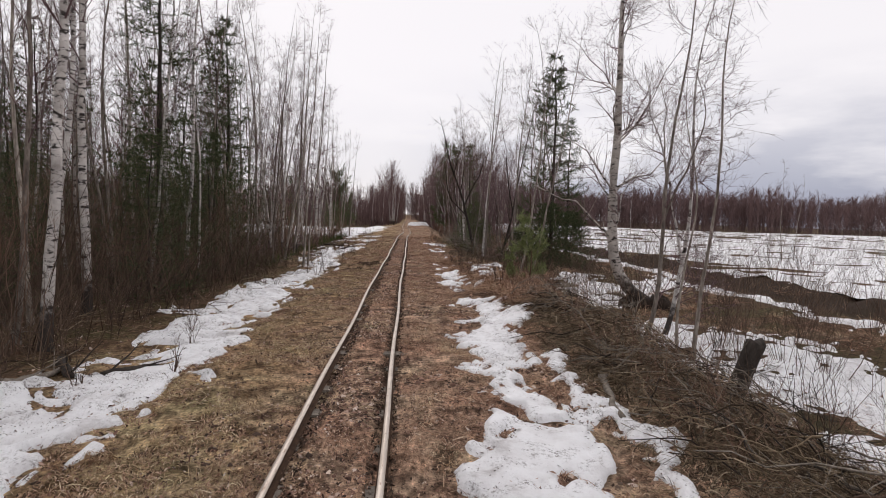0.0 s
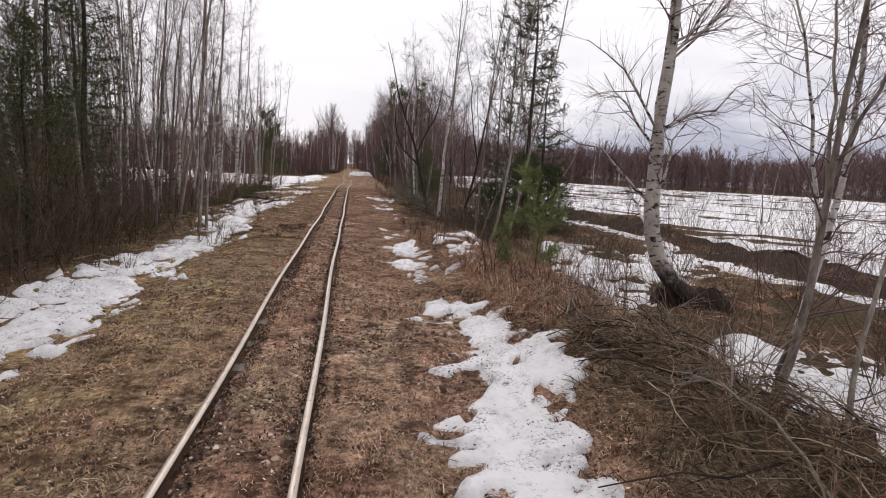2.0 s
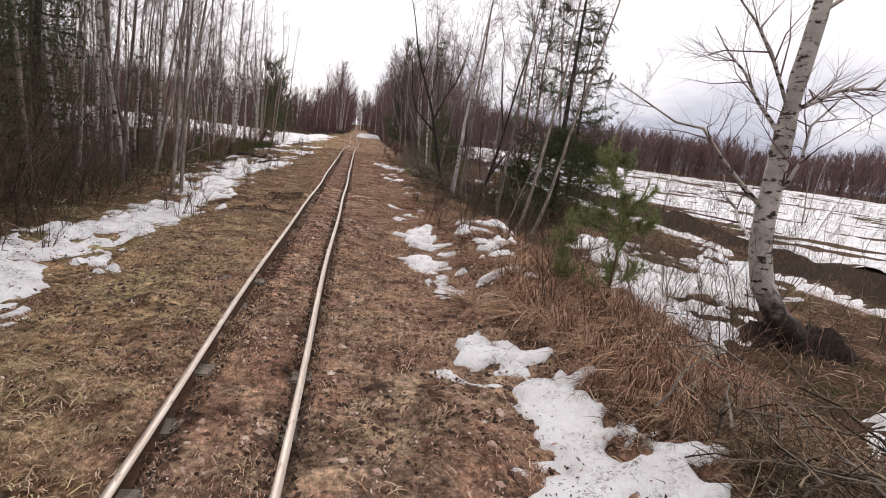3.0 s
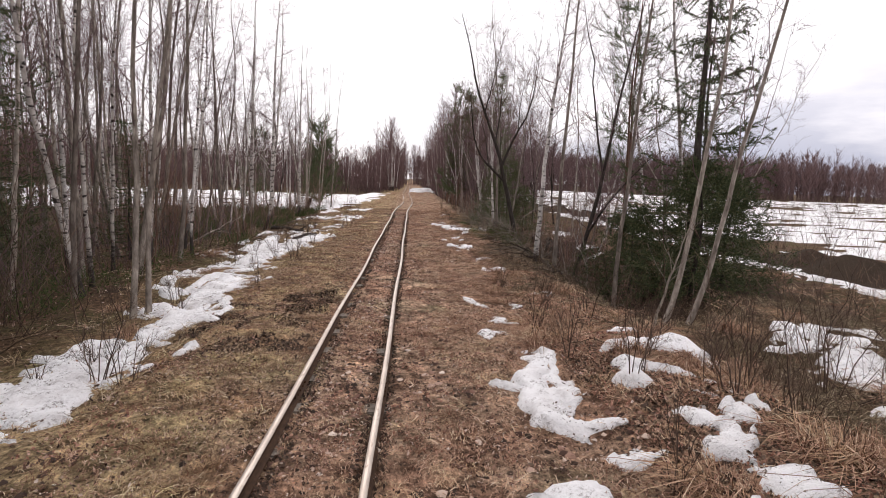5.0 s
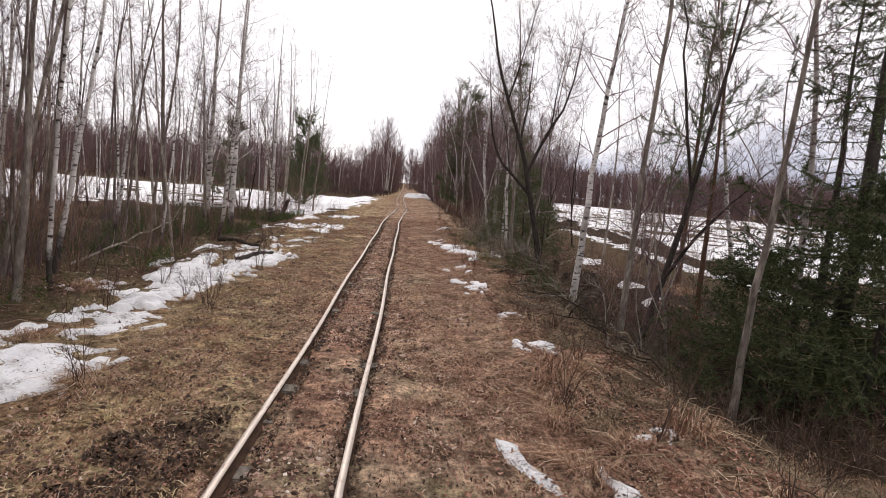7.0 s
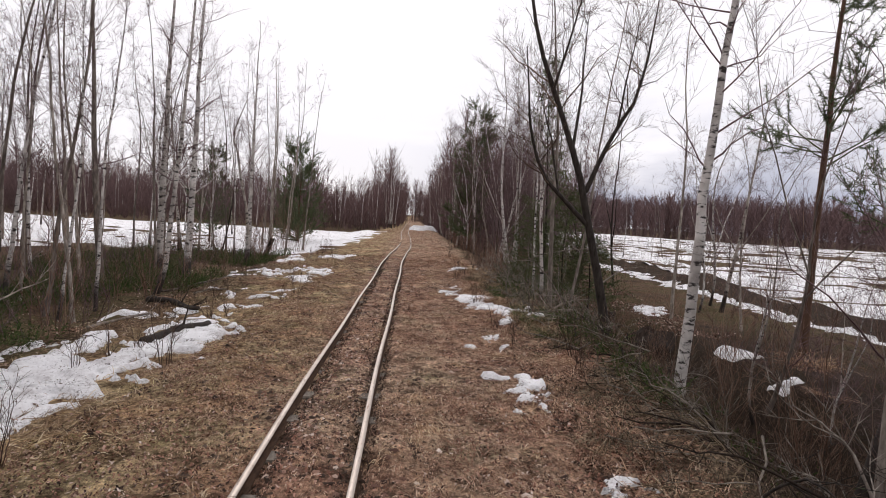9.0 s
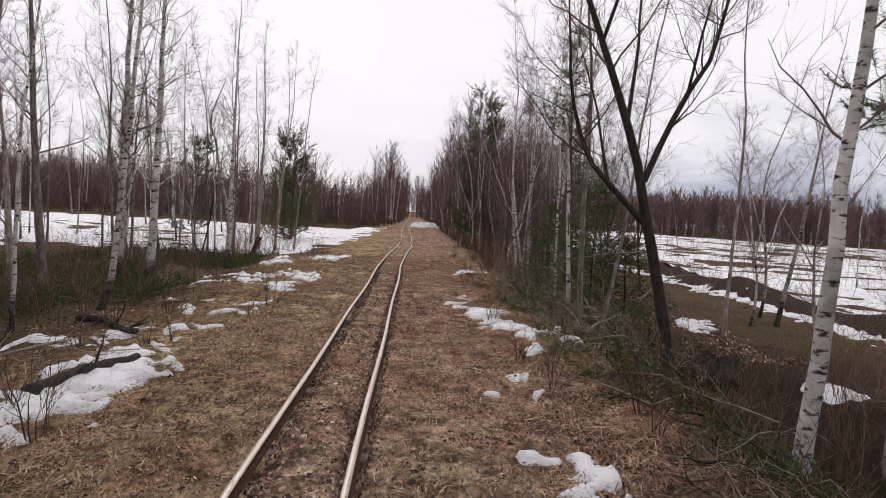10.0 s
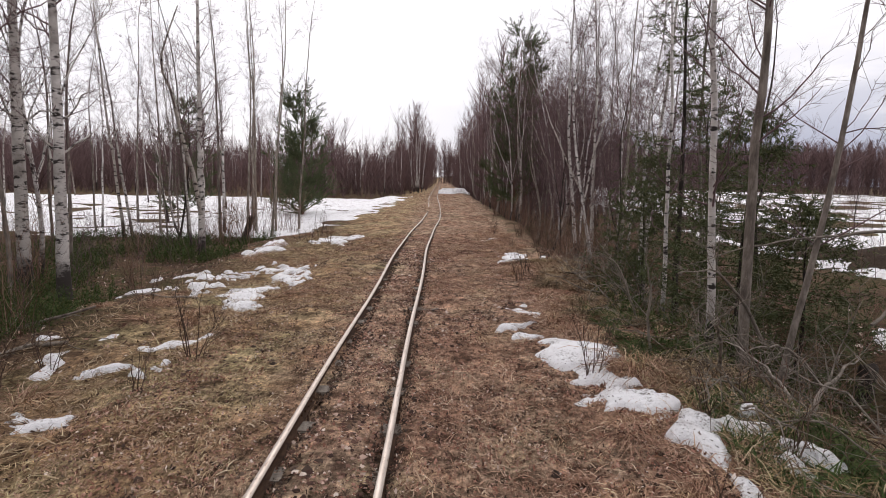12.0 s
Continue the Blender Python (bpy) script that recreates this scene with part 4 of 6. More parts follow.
# dark spruces inside the forest edge
put(spruce(9.2, 0.11, 1.7, "tall dark spruce at the forest edge", 30000, 0.06, 110), -6.8, 20.0)
put(spruce(9.0, 0.11, 1.8, "dark spruce behind the first birches", 34000, 0.04, 111), -6.1, 13.0)
put(spruce(5.2, 0.07, 1.6, "young dark spruce behind the first birches", 18000, 0.04, 112), -7.9, 9.4)
put(spruce(7.6, 0.09, 1.7, "dark spruce at the forest edge", 28000, 0.04, 117), -6.2, 17.1)
put(spruce(3.6, 0.05, 1.4, "young dark spruce at the forest edge", 14000, 0.03, 118), -5.5, 11.2)
put(spruce(4.2, 0.05, 1.5, "young dark spruce at the forest edge", 16000, 0.03, 119), -5.7, 15.2)
# many-stemmed alder leaning over the ditch and its neighbours


def polyline(points, n):
    """Even steps along a bent line."""
    p = np.array(points, float)
    d = np.concatenate([[0], np.cumsum(np.linalg.norm(np.diff(p, axis=0), axis=1))])
    u = np.linspace(0, d[-1], n)
    return np.stack([np.interp(u, d, p[:, k]) for k in range(3)], -1)


def spreading_alder(label, seed):
    """Dark trunk leaning over, parting low into long bent arms."""
    rng = np.random.default_rng(seed)
    n, s = 16, np.linspace(0, 1, 16)
    P = polyline([(0, 0, -0.15), (-0.08, 0, 0.6), (-0.36, 0, 1.77), (-0.55, 0, 2.42), (-0.7, 0, 3.05), (-0.95, 0, 3.75), (-1.22, 0, 4.4), (-1.6, 0.1, 5.4), (-1.85, 0.1, 6.6), (-2.2, 0.2, 7.8)], n)[None]
    R = (0.088 * (1 - 0.9 * s) + 0.03 * np.exp(-s * 22))[None]
    arms = [([(-0.62, 0, 2.9), (-0.36, 0, 3.6), (-0.14, 0, 4.07), (0.1, 0, 4.45), (0.35, 0.1, 5.3), (0.5, 0.1, 6.6)], 0.045),
            ([(-0.5, 0, 2.3), (-0.94, 0, 2.7), (-1.39, -0.1, 3.08), (-1.6, -0.1, 3.5), (-1.75, -0.1, 4.1), (-1.9, -0.2, 5.2)], 0.045),
            ([(-0.9, 0, 3.6), (-0.75, 0.3, 4.6), (-0.7, 0.5, 6.2)], 0.03),
            ([(-1.3, 0, 4.6), (-1.1, -0.3, 5.6), (-0.9, -0.4, 6.8)], 0.025),
            ([(-1.1, -0.05, 2.85), (-1.2, 0.3, 3.8), (-1.5, 0.5, 5.0)], 0.022),
            ([(-0.15, 0, 4.05), (-0.2, -0.4, 4.9), (-0.1, -0.6, 5.9)], 0.02)]
    A = np.array([polyline(p, 10) for p, _ in arms])
    A = A + 0.012 * np.cumsum(rng.normal(size=A.shape), 1) * np.linspace(0, 1, 10)[None, :, None]
    AR = np.array([r * (1 - 0.85 * np.linspace(0, 1, 10)) for _, r in arms])
    allP, allR = np.concatenate([A, P[:, 6:]]), np.concatenate([AR, R[:, 6:]])
    B, BR = spawn(allP, allR, 70, 0.15, 0.98, 1.1, 46, 0.25, 6, 0.4, 0.005, 0.35, 0.4, rng)
    C, CR = spawn(B, BR, 460, 0.12, 0.98, 0.5, 42, 0.2, 3, 0.55, 0.003, 0.4, 0.3, rng)
    crown = join([tube_batch(B, BR, 4), tube_batch(C, CR, 3), spikes(C, CR, 2400, 0.1, 1, 0.3, 38, 0.1, 0.0026, rng)])
    return tree("alder", tube_batch(P, R, 10), DARK, crown, BRUSH, label, "", [tube_batch(A[q:q + 1], AR[q:q + 1], 7) for q in range(len(A))])


put(spreading_alder("dark many-armed alder leaning over the ditch", 16), 3.75, 29.9)
put(bare_tree("birch", 11.0, 0.09, BIRCH, "thick white birch with dark bark rings", (0.07, 0.04), 24, 1.9, 0.45, 50, 0.3, 0.8, 0.08, seed=17), 3.93, 27.75)
put(bare_tree("birch", 9.0, 0.045, GREY, "thin crooked birch sapling", (-0.02, 0.0), 18, 0.85, 0.35, 45, 0.3, 0.8, 0.2, seed=18), 6.95, 34.1)
put(bare_tree("birch", 7.5, 0.06, BIRCH, "pale birch leaning away over the snow", (0.15, 0.0), 18, 0.85, 0.35, 45, 0.3, 0.8, 0.1, seed=83), 9.2, 35.7)
put(pine(10.5, 0.08, 2.0, "tall pine with a bare reddish trunk", 0.45, 40, 19, tufts=80), 7.7, 30.4)
put(spruce(7.6, 0.06, 1.2, "thin half-bare spruce among birches", 22000, 0.05, 20, (-0.02, 0), gap=1.2, leaf=YOUNGSPRUCE), 4.3, 36.9)
put(spruce(3.6, 0.04, 1.4, "thin young spruce in the ditch brush", 24000, 0.05, 84, gap=1.3, leaf=YOUNGSPRUCE), 4.3, 35.0)
put(spruce(3.0, 0.04, 1.3, "thin young spruce in the ditch brush", 20000, 0.05, 88, gap=1.3, leaf=YOUNGSPRUCE), 4.0, 37.8)
put(spruce(2.4, 0.04, 1.2, "thin young spruce beside the birches", 15000, 0.05, 188, gap=1.1, leaf=YOUNGSPRUCE), 4.9, 34.6)
for bx, by, br, blean, bseed in ((3.68, 33.68, 0.066, -0.05, 85), (3.64, 34.35, 0.055, -0.05, 86), (3.86, 36.3, 0.04, -0.02, 87), (4.35, 38.6, 0.055, 0.02, 511), (4.06, 33.7, 0.042, 0.14, 512), (4.9, 44.6, 0.05, 0.0, 513), (4.7, 41.0, 0.04, 0.03, 514), (4.9, 37.2, 0.035, -0.04, 515)):
    put(bare_tree("birch", 9.5, br, BIRCH if bseed in (86, 87, 511, 513) else GREY, "slim birch beside the half-bare spruces", (blean, 0), 22, 1.3, 0.3, 52, 0.28, 0.75, 0.14, seed=bseed), bx, by)
# pines further along the line
put(pine(9.6, 0.10, 1.8, "green pine at the edge of the line", 0.22, 120, 21, tufts=64, needle=(0.12, 0.009)), 3.9, 55.0)
put(pine(6.6, 0.10, 2.1, "broad green young pine beside the clearing", 0.06, 150, 22, tufts=64, needle=(0.12, 0.009)), -7.6, 58.5)
put(pine(5.4, 0.06, 1.5, "small pine in the clearing", 0.15, 60, 23, needle=(0.115, 0.008)), -11.5, 53)

# stock of repeated trees
BIRCHES = [bare_tree("birch", 10.5, 0.058, BIRCH, "slim leafless birch with pale bark", (0.015, 0), 24, 1.25, 0.4, 42, 0.4, 0.88, 0.22, seed=31, group="roadside birches"),
           bare_tree("birch", 11.0, 0.05, GREY, "slim leafless birch with grey bark", (-0.02, 0.01), 24, 1.2, 0.42, 40, 0.4, 0.88, 0.25, seed=32, group="roadside birches"),
           bare_tree("birch", 9.5, 0.045, BIRCH, "slim leafless birch with pale bark", (0.02, 0.01), 22, 0.88, 0.35, 40, 0.4, 0.88, 0.2, seed=33, group="roadside birches"),
           bare_tree("aspen", 10.0, 0.055, GREY, "thin grey leafless aspen pole", (0.0, 0.02), 20, 1.0, 0.45, 38, 0.45, 0.88, 0.2, seed=34, group="roadside aspens"),
           bare_tree("aspen", 8.5, 0.038, GREY, "thin grey leafless aspen pole", (0.03, 0.0), 20, 0.95, 0.35, 38, 0.45, 0.88, 0.25, seed=35, group="roadside aspens"),
           bare_tree("alder", 7.0, 0.045, DARK, "dark leafless alder with fine twigs", (0.03, 0.02), 24, 1.3, 0.25, 45, 0.35, 0.92, 0.25, 0, 2, seed=36, group="roadside alders")]
CROOKED = [bare_tree("birch", 8.5, 0.05, BIRCH, "crooked leafless birch parting into stems", (0.02, 0.01), 24, 1.5, 0.2, 52, 0.3, 0.88, 0.55, 0.2, 2, (0.12, 0.4), 20, seed=37, group="crooked birches"),
           bare_tree("birch", 9.0, 0.055, GREY, "crooked grey leafless birch", (-0.03, 0.02), 26, 1.6, 0.18, 52, 0.28, 0.88, 0.6, -0.2, 1, (0.2, 0.5), 26, seed=38, group="crooked birches"),
           bare_tree("birch", 6.5, 0.036, GREY, "small crooked leafless birch", (0.04, -0.02), 24, 1.3, 0.15, 50, 0.3, 0.92, 0.4, 0.15, 2, (0.15, 0.5), 28, seed=39, group="crooked birches")]
CROWNS = [bare_tree("birch", 8.6, 0.048, GREY, "leafless birch with a dense purplish crown", (0.02, 0.0), 34, 1.5, 0.22, 46, 0.4, 1.7, 0.2, 0, 2, (0.15, 0.4), 18, seed=45, group="bushy birches"),
          bare_tree("birch", 7.4, 0.042, GREY, "leafless birch with a dense purplish crown", (-0.03, 0.01), 32, 1.4, 0.15, 46, 0.4, 1.7, 0.25, 0, 2, (0.1, 0.4), 22, seed=46, group="bushy birches")]
SPRUCES = [spruce(7.0, 0.08, 1.5, "dark spruce inside the forest", 14000, 0.08, 41, group="forest spruces"),
           spruce(3.4, 0.04, 1.0, "young spruce in the undergrowth", 5500, 0.04, 42, group="forest spruces")]
SHRUBS = [shrub(2.2, 14, 0.5, "leafless reddish willow shrub", seed=51, group="willow shrubs"),
          shrub(1.5, 12, 0.35, "leafless reddish willow shrub", seed=52, group="willow shrubs"),
          shrub(2.9, 12, 0.6, "tall leafless willow shrub", seed=53, group="willow shrubs"),
          shrub(0.8, 6, 0.2, "low bare twigs in the grass", "twig_clump", BRUSH, seed=54, group="twig clumps"),
          shrub(0.6, 4, 0.12, "few thin dead weed stalks", "twig_clump", BRUSH, 0.6, seed=55, group="twig clumps"),
          shrub(1.9, 9, 0.35, "clump of upright dark alder shoots", "alder_clump", BRUSH, 0.8, seed=56, group="alder clumps")]
used = {}


def scatter(stock, x, y, rng, lo=0.8, hi=1.15, tilt=4):
    """One more of a stock: the stock's own object first, then copies."""
    ob = stock[int(rng.integers(0, len(stock)))]
    size, turn, lean = lo + (hi - lo) * rng.random(), 360 * rng.random(), (tilt * rng.normal(), tilt * rng.normal())
    if ob.name in used:
        return again(ob, x, y, turn, size, lean)
    used[ob.name] = True
    return put(ob, x, y, turn, size, 0, lean)


rng = np.random.default_rng(77)


def fill(stock, n, x0, x1, y0, y1, gap, keep=lambda x, y: True, lo=0.8, hi=1.15, tilt=4):
    placed, tries = [], 0
    while len(placed) < n and tries < n * 30:
        tries += 1
        x, y = x0 + (x1 - x0) * rng.random(), y0 + (y1 - y0) * rng.random()
        if keep(x, y) and all((x - a) ** 2 + (y - b) ** 2 > gap * gap for a, b in placed):
            placed.append((x, y))
            scatter(stock, x, y, rng, lo, hi, tilt)


# forest on the one side
fill(BIRCHES[:5], 30, -13, -4.9, 8.5, 15, 0.5)
fill(BIRCHES[:5], 92, -14, -4.9, 14.5, 33, 0.42)
fill(BIRCHES[:5], 60, -27, -12, 6, 44, 0.8)
fill(SPRUCES[:1], 14, -17, -6.8, 9, 23, 1.2)
fill(SPRUCES[1:], 22, -14, -5.6, 8, 24, 0.9)
fill(BIRCHES, 20, -14, -6.0, 31.5, 54, 0.9)
fill(CROOKED, 3, -9.5, -5.6, 36, 47, 0.9, tilt=3)
fill(BIRCHES, 34, -34, -10, 42, 82, 1.2)
fill(SHRUBS[:3], 50, -10, -4.7, 5, 30, 0.4)
fill(SHRUBS[:3], 16, -8, -5.2, 30, 50, 0.5)
fill(SHRUBS[3:5], 46, -4.4, -2.2, 4, 46, 0.3)
# belt on the other side
fill(CROOKED + BIRCHES[:1], 5, 5.2, 8.5, 24.5, 29, 1.0, tilt=6)
fill(CROOKED, 3, 6.8, 9.5, 32, 38, 0.9, lo=0.6, hi=0.9, tilt=6)
fill(CROOKED, 4, 3.6, 5.6, 23.5, 30, 0.8, lo=0.35, hi=0.75, tilt=10)
fill(SHRUBS[:2], 20, 2.8, 4.4, 37.5, 64, 0.35, lo=0.35, hi=0.9)
fill(CROOKED + BIRCHES[:3:2] + BIRCHES[5:], 34, 4.0, 8.5, 38.5, 56, 0.7, tilt=5)
fill(BIRCHES + CROOKED + CROOKED, 58, 3.4, 9.5, 50, 90, 0.6, tilt=5)
fill(CROWNS, 15, 4.0, 7.8, 46, 74, 0.7, tilt=4)
fill(SHRUBS[:3], 40, 4.0, 7.0, 24, 64, 0.4, lo=0.5, hi=1.0)
fill(SHRUBS[3:5], 60, 1.7, 4.2, 11, 46, 0.3)
fill(SHRUBS[5:], 28, 3.6, 8.0, 3, 18, 0.35, lo=0.5, hi=1.2)
fill(SHRUBS[5:], 16, 9, 14, 8, 30, 0.6, lo=0.7, hi=1.3)
fill(BIRCHES[2:], 14, 14, 45, 14, 70, 3.0, lo=0.4, hi=0.7)


def thicket(n, x0, x1, y0, y1, h0, h1, mat, label, seed, keep=None, twigs=10):
    """Tangled leafless undergrowth, too dense to count."""
    g = np.random.default_rng(seed)
    x, y = x0 + (x1 - x0) * g.random(n), y0 + (y1 - y0) * g.random(n)
    if keep is not None:
        k = keep(x, y)
        x, y = x[k], y[k]
    n, s = len(x), np.linspace(0, 1, 5)
    h = h0 + (h1 - h0) * g.random(n) ** 1.5
    p = np.stack([x, y, ground_z(x, y) - 0.03], -1)
    tip = np.stack([0.25 * h * g.normal(size=n), 0.25 * h * g.normal(size=n), h], -1)
    P = p[:, None] + s[None, :, None] * tip[:, None] + np.cumsum(g.normal(size=(n, 5, 3)), 1) * (0.065 * h)[:, None, None] * s[None, :, None]
    R = (0.003 + 0.003 * h)[:, None] * (1 - 0.75 * s[None])
    V, Q, T = join([tube_batch(P, R, 3), spikes(P, R, n * twigs, 0.1, 1.0, 0.45 * (h0 + h1) / 2, 45, 0.2, 0.003, g)])
    return thing("undergrowth_thicket", mesh_from("undergrowth_thicket", V, Q, T), mat, label, "undergrowth", kind="stuff")


thicket(2200, -15, -4.2, 5, 19, 0.5, 2.6, BRUSH, "dark leafless undergrowth inside the forest", 201, twigs=14)
thicket(700, -15, -5.2, 18, 31, 0.4, 1.7, TWIG, "leafless undergrowth inside the forest", 207, twigs=10)
thicket(480, -14, -5.6, 30, 50, 0.4, 1.4, TWIG, "leafless undergrowth between thin birches", 202)
thicket(900, 2.8, 8.0, 23, 66, 0.2, 1.25, TWIG_RED, "reddish leafless undergrowth along the ditch", 203, lambda x, y: (x > np.where(y < 36, 4.4, 3.2) + 0.7 * value_noise(x, y, 2.6, 31)) & (value_noise(x, y, 1.1, 35) > -0.35), 9)
thicket(170, 4.2, 12.0, 3, 22, 0.4, 1.6, BRUSH, "sparse dark shoots behind the ditch", 204, lambda x, y: value_noise(x, y, 2.0, 32) > -0.2, 6)
thicket(420, 2.4, 4.1, 3, 14, 0.15, 0.75, TWIG_RED, "low reddish brush on the ditch bank", 205, None, 9)
thicket(90, 2.6, 6.5, 11, 19, 0.5, 1.6, BRUSH, "upright bare shoots behind the bank", 209, None, 8)
thicket(2600, 10, 60, 8, 90, 0.5, 2.0, BRUSH, "sparse shoots standing in the snow field", 206, None, 6)
thicket(1100, 3.1, 5.6, 21.0, 29.5, 0.15, 0.7, BRUSH, "low dark brush in the ditch", 210, None, 12)
thicket(420, 2.6, 5.2, 28.0, 44, 0.12, 0.6, TWIG_RED, "tangled tan brush along the ditch", 211, lambda x, y: (x > 3.0 + 0.6 * value_noise(x, y, 1.4, 36)) | (y > 36), 7)
thicket(500, 10.8, 13.6, 4, 60, 0.2, 0.7, TWIG_RED, "dead weeds on the spoil bank", 208, None, 8)


# ---- far woods ----
def woods(label, places, h0, h1, rng, name="far_woods", mat=None, bits=46, spread=1.0, low=0.03, wide=0.004, stem=0.004):
    """Many small leafless trees in one mesh: thin stems with fans of fine branches."""
    n = len(places)
    h = (h0 + (h1 - h0) * (1.25 * rng.random(n) ** 1.7 + 0.1)) * (1 + 0.22 * value_noise(places[:, 0], places[:, 1], 14.0, 71))
    s = np.linspace(0, 1, 5)
    base = np.stack([places[:, 0], places[:, 1], ground_z(places[:, 0], places[:, 1]) - 0.3], -1)
    tip = np.stack([0.03 * h * rng.normal(size=n), 0.03 * h * rng.normal(size=n), h], -1)
    P = base[:, None] + s[None, :, None] * tip[:, None]
    R = (stem * h)[:, None] * (1 - 0.9 * s[None])
    chunks = [tube_batch(P, R, 4)]
    m = n * bits
    who, u = rng.integers(0, n, m), low + (0.97 - low) * rng.random(m)
    a = base[who] + u[:, None] * tip[who]
    ln = (0.17 * h[who] * (0.25 + np.sin(math.pi * u ** 1.2)) * spread * (0.5 + rng.random(m)))[:, None]
    ang = rng.random(m) * 6.283
    d = np.stack([np.cos(ang) * 0.6, np.sin(ang) * 0.6, 0.5 + 0.8 * rng.random(m)], -1)
    w = unit(np.cross(d, rng.normal(size=(m, 3)))) * (wide * h[who])[:, None]
    V = np.stack([a - w, a + w, a + d * ln], 1).reshape(-1, 3)
    chunks.append((V, None, np.arange(m * 3).reshape(-1, 3)))
    V, Q, T = join(chunks)
    return thing(name, mesh_from(name, V, Q, T), mat or HAZETWIG, label, "trees", kind="stuff")


def band(n, x0, x1, y0, y1, keep=None):
    p = np.stack([x0 + (x1 - x0) * rng.random(n), y0 + (y1 - y0) * rng.random(n)], -1)
    return p if keep is None else p[keep(p[:, 0], p[:, 1])]


def ring(r0, r1):
    return lambda x, y: (np.hypot(x, y - 10) > r0) & (np.hypot(x, y - 10) < r1)


woods("leafless brown forest beyond the snow field", band(15000, 8, 240, -60, 240, ring(164, 205)), 9.4, 11.6, rng, bits=84, spread=1.05, low=0.02, wide=0.0046, stem=0.002)
woods("leafless brown scrub at the edge of the snow field", band(10000, 8, 240, -60, 240, ring(163, 176)), 6, 10, rng, bits=36, spread=1.3, wide=0.008, stem=0.002)
woods("leafless reddish forest at the bend of the line", band(2000, -110, -3.0, 84, 140), 4.0, 7.2, rng, bits=80, wide=0.003, stem=0.003)
woods("leafless reddish scrub at the bend of the line", band(1000, -100, -3.2, 80, 105), 2, 4.5, rng, bits=50, spread=1.6, wide=0.008)
cutting = lambda x, y: (x < -1.3) | (x > 2.3)
woods("leafless trees lining the far line", np.concatenate([band(420, 3.2, 14, 62, 150), band(70, -6, -1.6, 100, 150), band(160, -10, 10, 150, 185, cutting)]), 7, 10.5, rng, bits=80, wide=0.0022)
woods("leafless scrub lining the far line", np.concatenate([band(360, 3.2, 9, 56, 130), band(160, -8, -1.8, 98, 130)]), 1.2, 3.8, rng, bits=50, spread=1.4, wide=0.006)
woods("leafless forest closing the far line", band(300, -14, 14, 185, 215), 8, 12, rng, bits=70, wide=0.003)
woods("leafless forest far behind the clearing", band(3200, -190, -38, 30, 150), 4.6, 7.2, rng, bits=80, spread=1.3, wide=0.004)
woods("leafless forest deep behind the edge trees", band(520, -48, -17, -25, 42), 7, 11, rng, bits=70, spread=1.2, wide=0.002)
woods("leafless scrub deep in the forest", band(900, -40, -13, -5, 44), 1.5, 4.0, rng, bits=50, spread=1.4, wide=0.003)
woods("leafless trees behind the start of the walk", np.concatenate([band(60, -16, -4.5, -30, 4), band(60, 8, 40, -40, -8)]), 7, 11, rng, bits=60, mat=BRUSH)


def far_stems(label, places, h0, h1):
    n, s = len(places), np.linspace(0, 1, 6)
    h = h0 + (h1 - h0) * rng.random(n)
    base = np.stack([places[:, 0], places[:, 1], ground_z(places[:, 0], places[:, 1]) - 0.2], -1)
    P = base[:, None] + s[None, :, None] * np.stack([0.05 * h * rng.normal(size=n), 0.03 * h * rng.normal(size=n), h], -1)[:, None] + 0.06 * rng.normal(size=(n, 6, 3)) * s[None, :, None]
    return thing("far_birch_stems", mesh_from("far_birch_stems", *tube_batch(P, (0.0055 * h)[:, None] * (1 - 0.85 * s[None]), 5)), BIRCH, label, "trees", kind="stuff")


far_stems("pale birch stems lining the far line", np.concatenate([band(120, 3.2, 8, 52, 120), band(60, -45, -4, 84, 100), band(14, -3.4, -1.8, 92, 100)]), 5.5, 9.0)


# ---- grass, litter and brush ----
def plan_cells(x, y):
    return np.floor(np.asarray(x) / 0.06).astype(np.int64) * 100003 + np.floor(np.asarray(y) / 0.06).astype(np.int64)


snowy = np.concatenate([v[v[:, 2] - ground_z(v[:, 0], v[:, 1]) > 0.02] for v in on_snow])
snowy = np.unique(plan_cells(snowy[:, 0], snowy[:, 1]))


def no_snow(x, y):
    return ~np.isin(plan_cells(x, y), snowy)


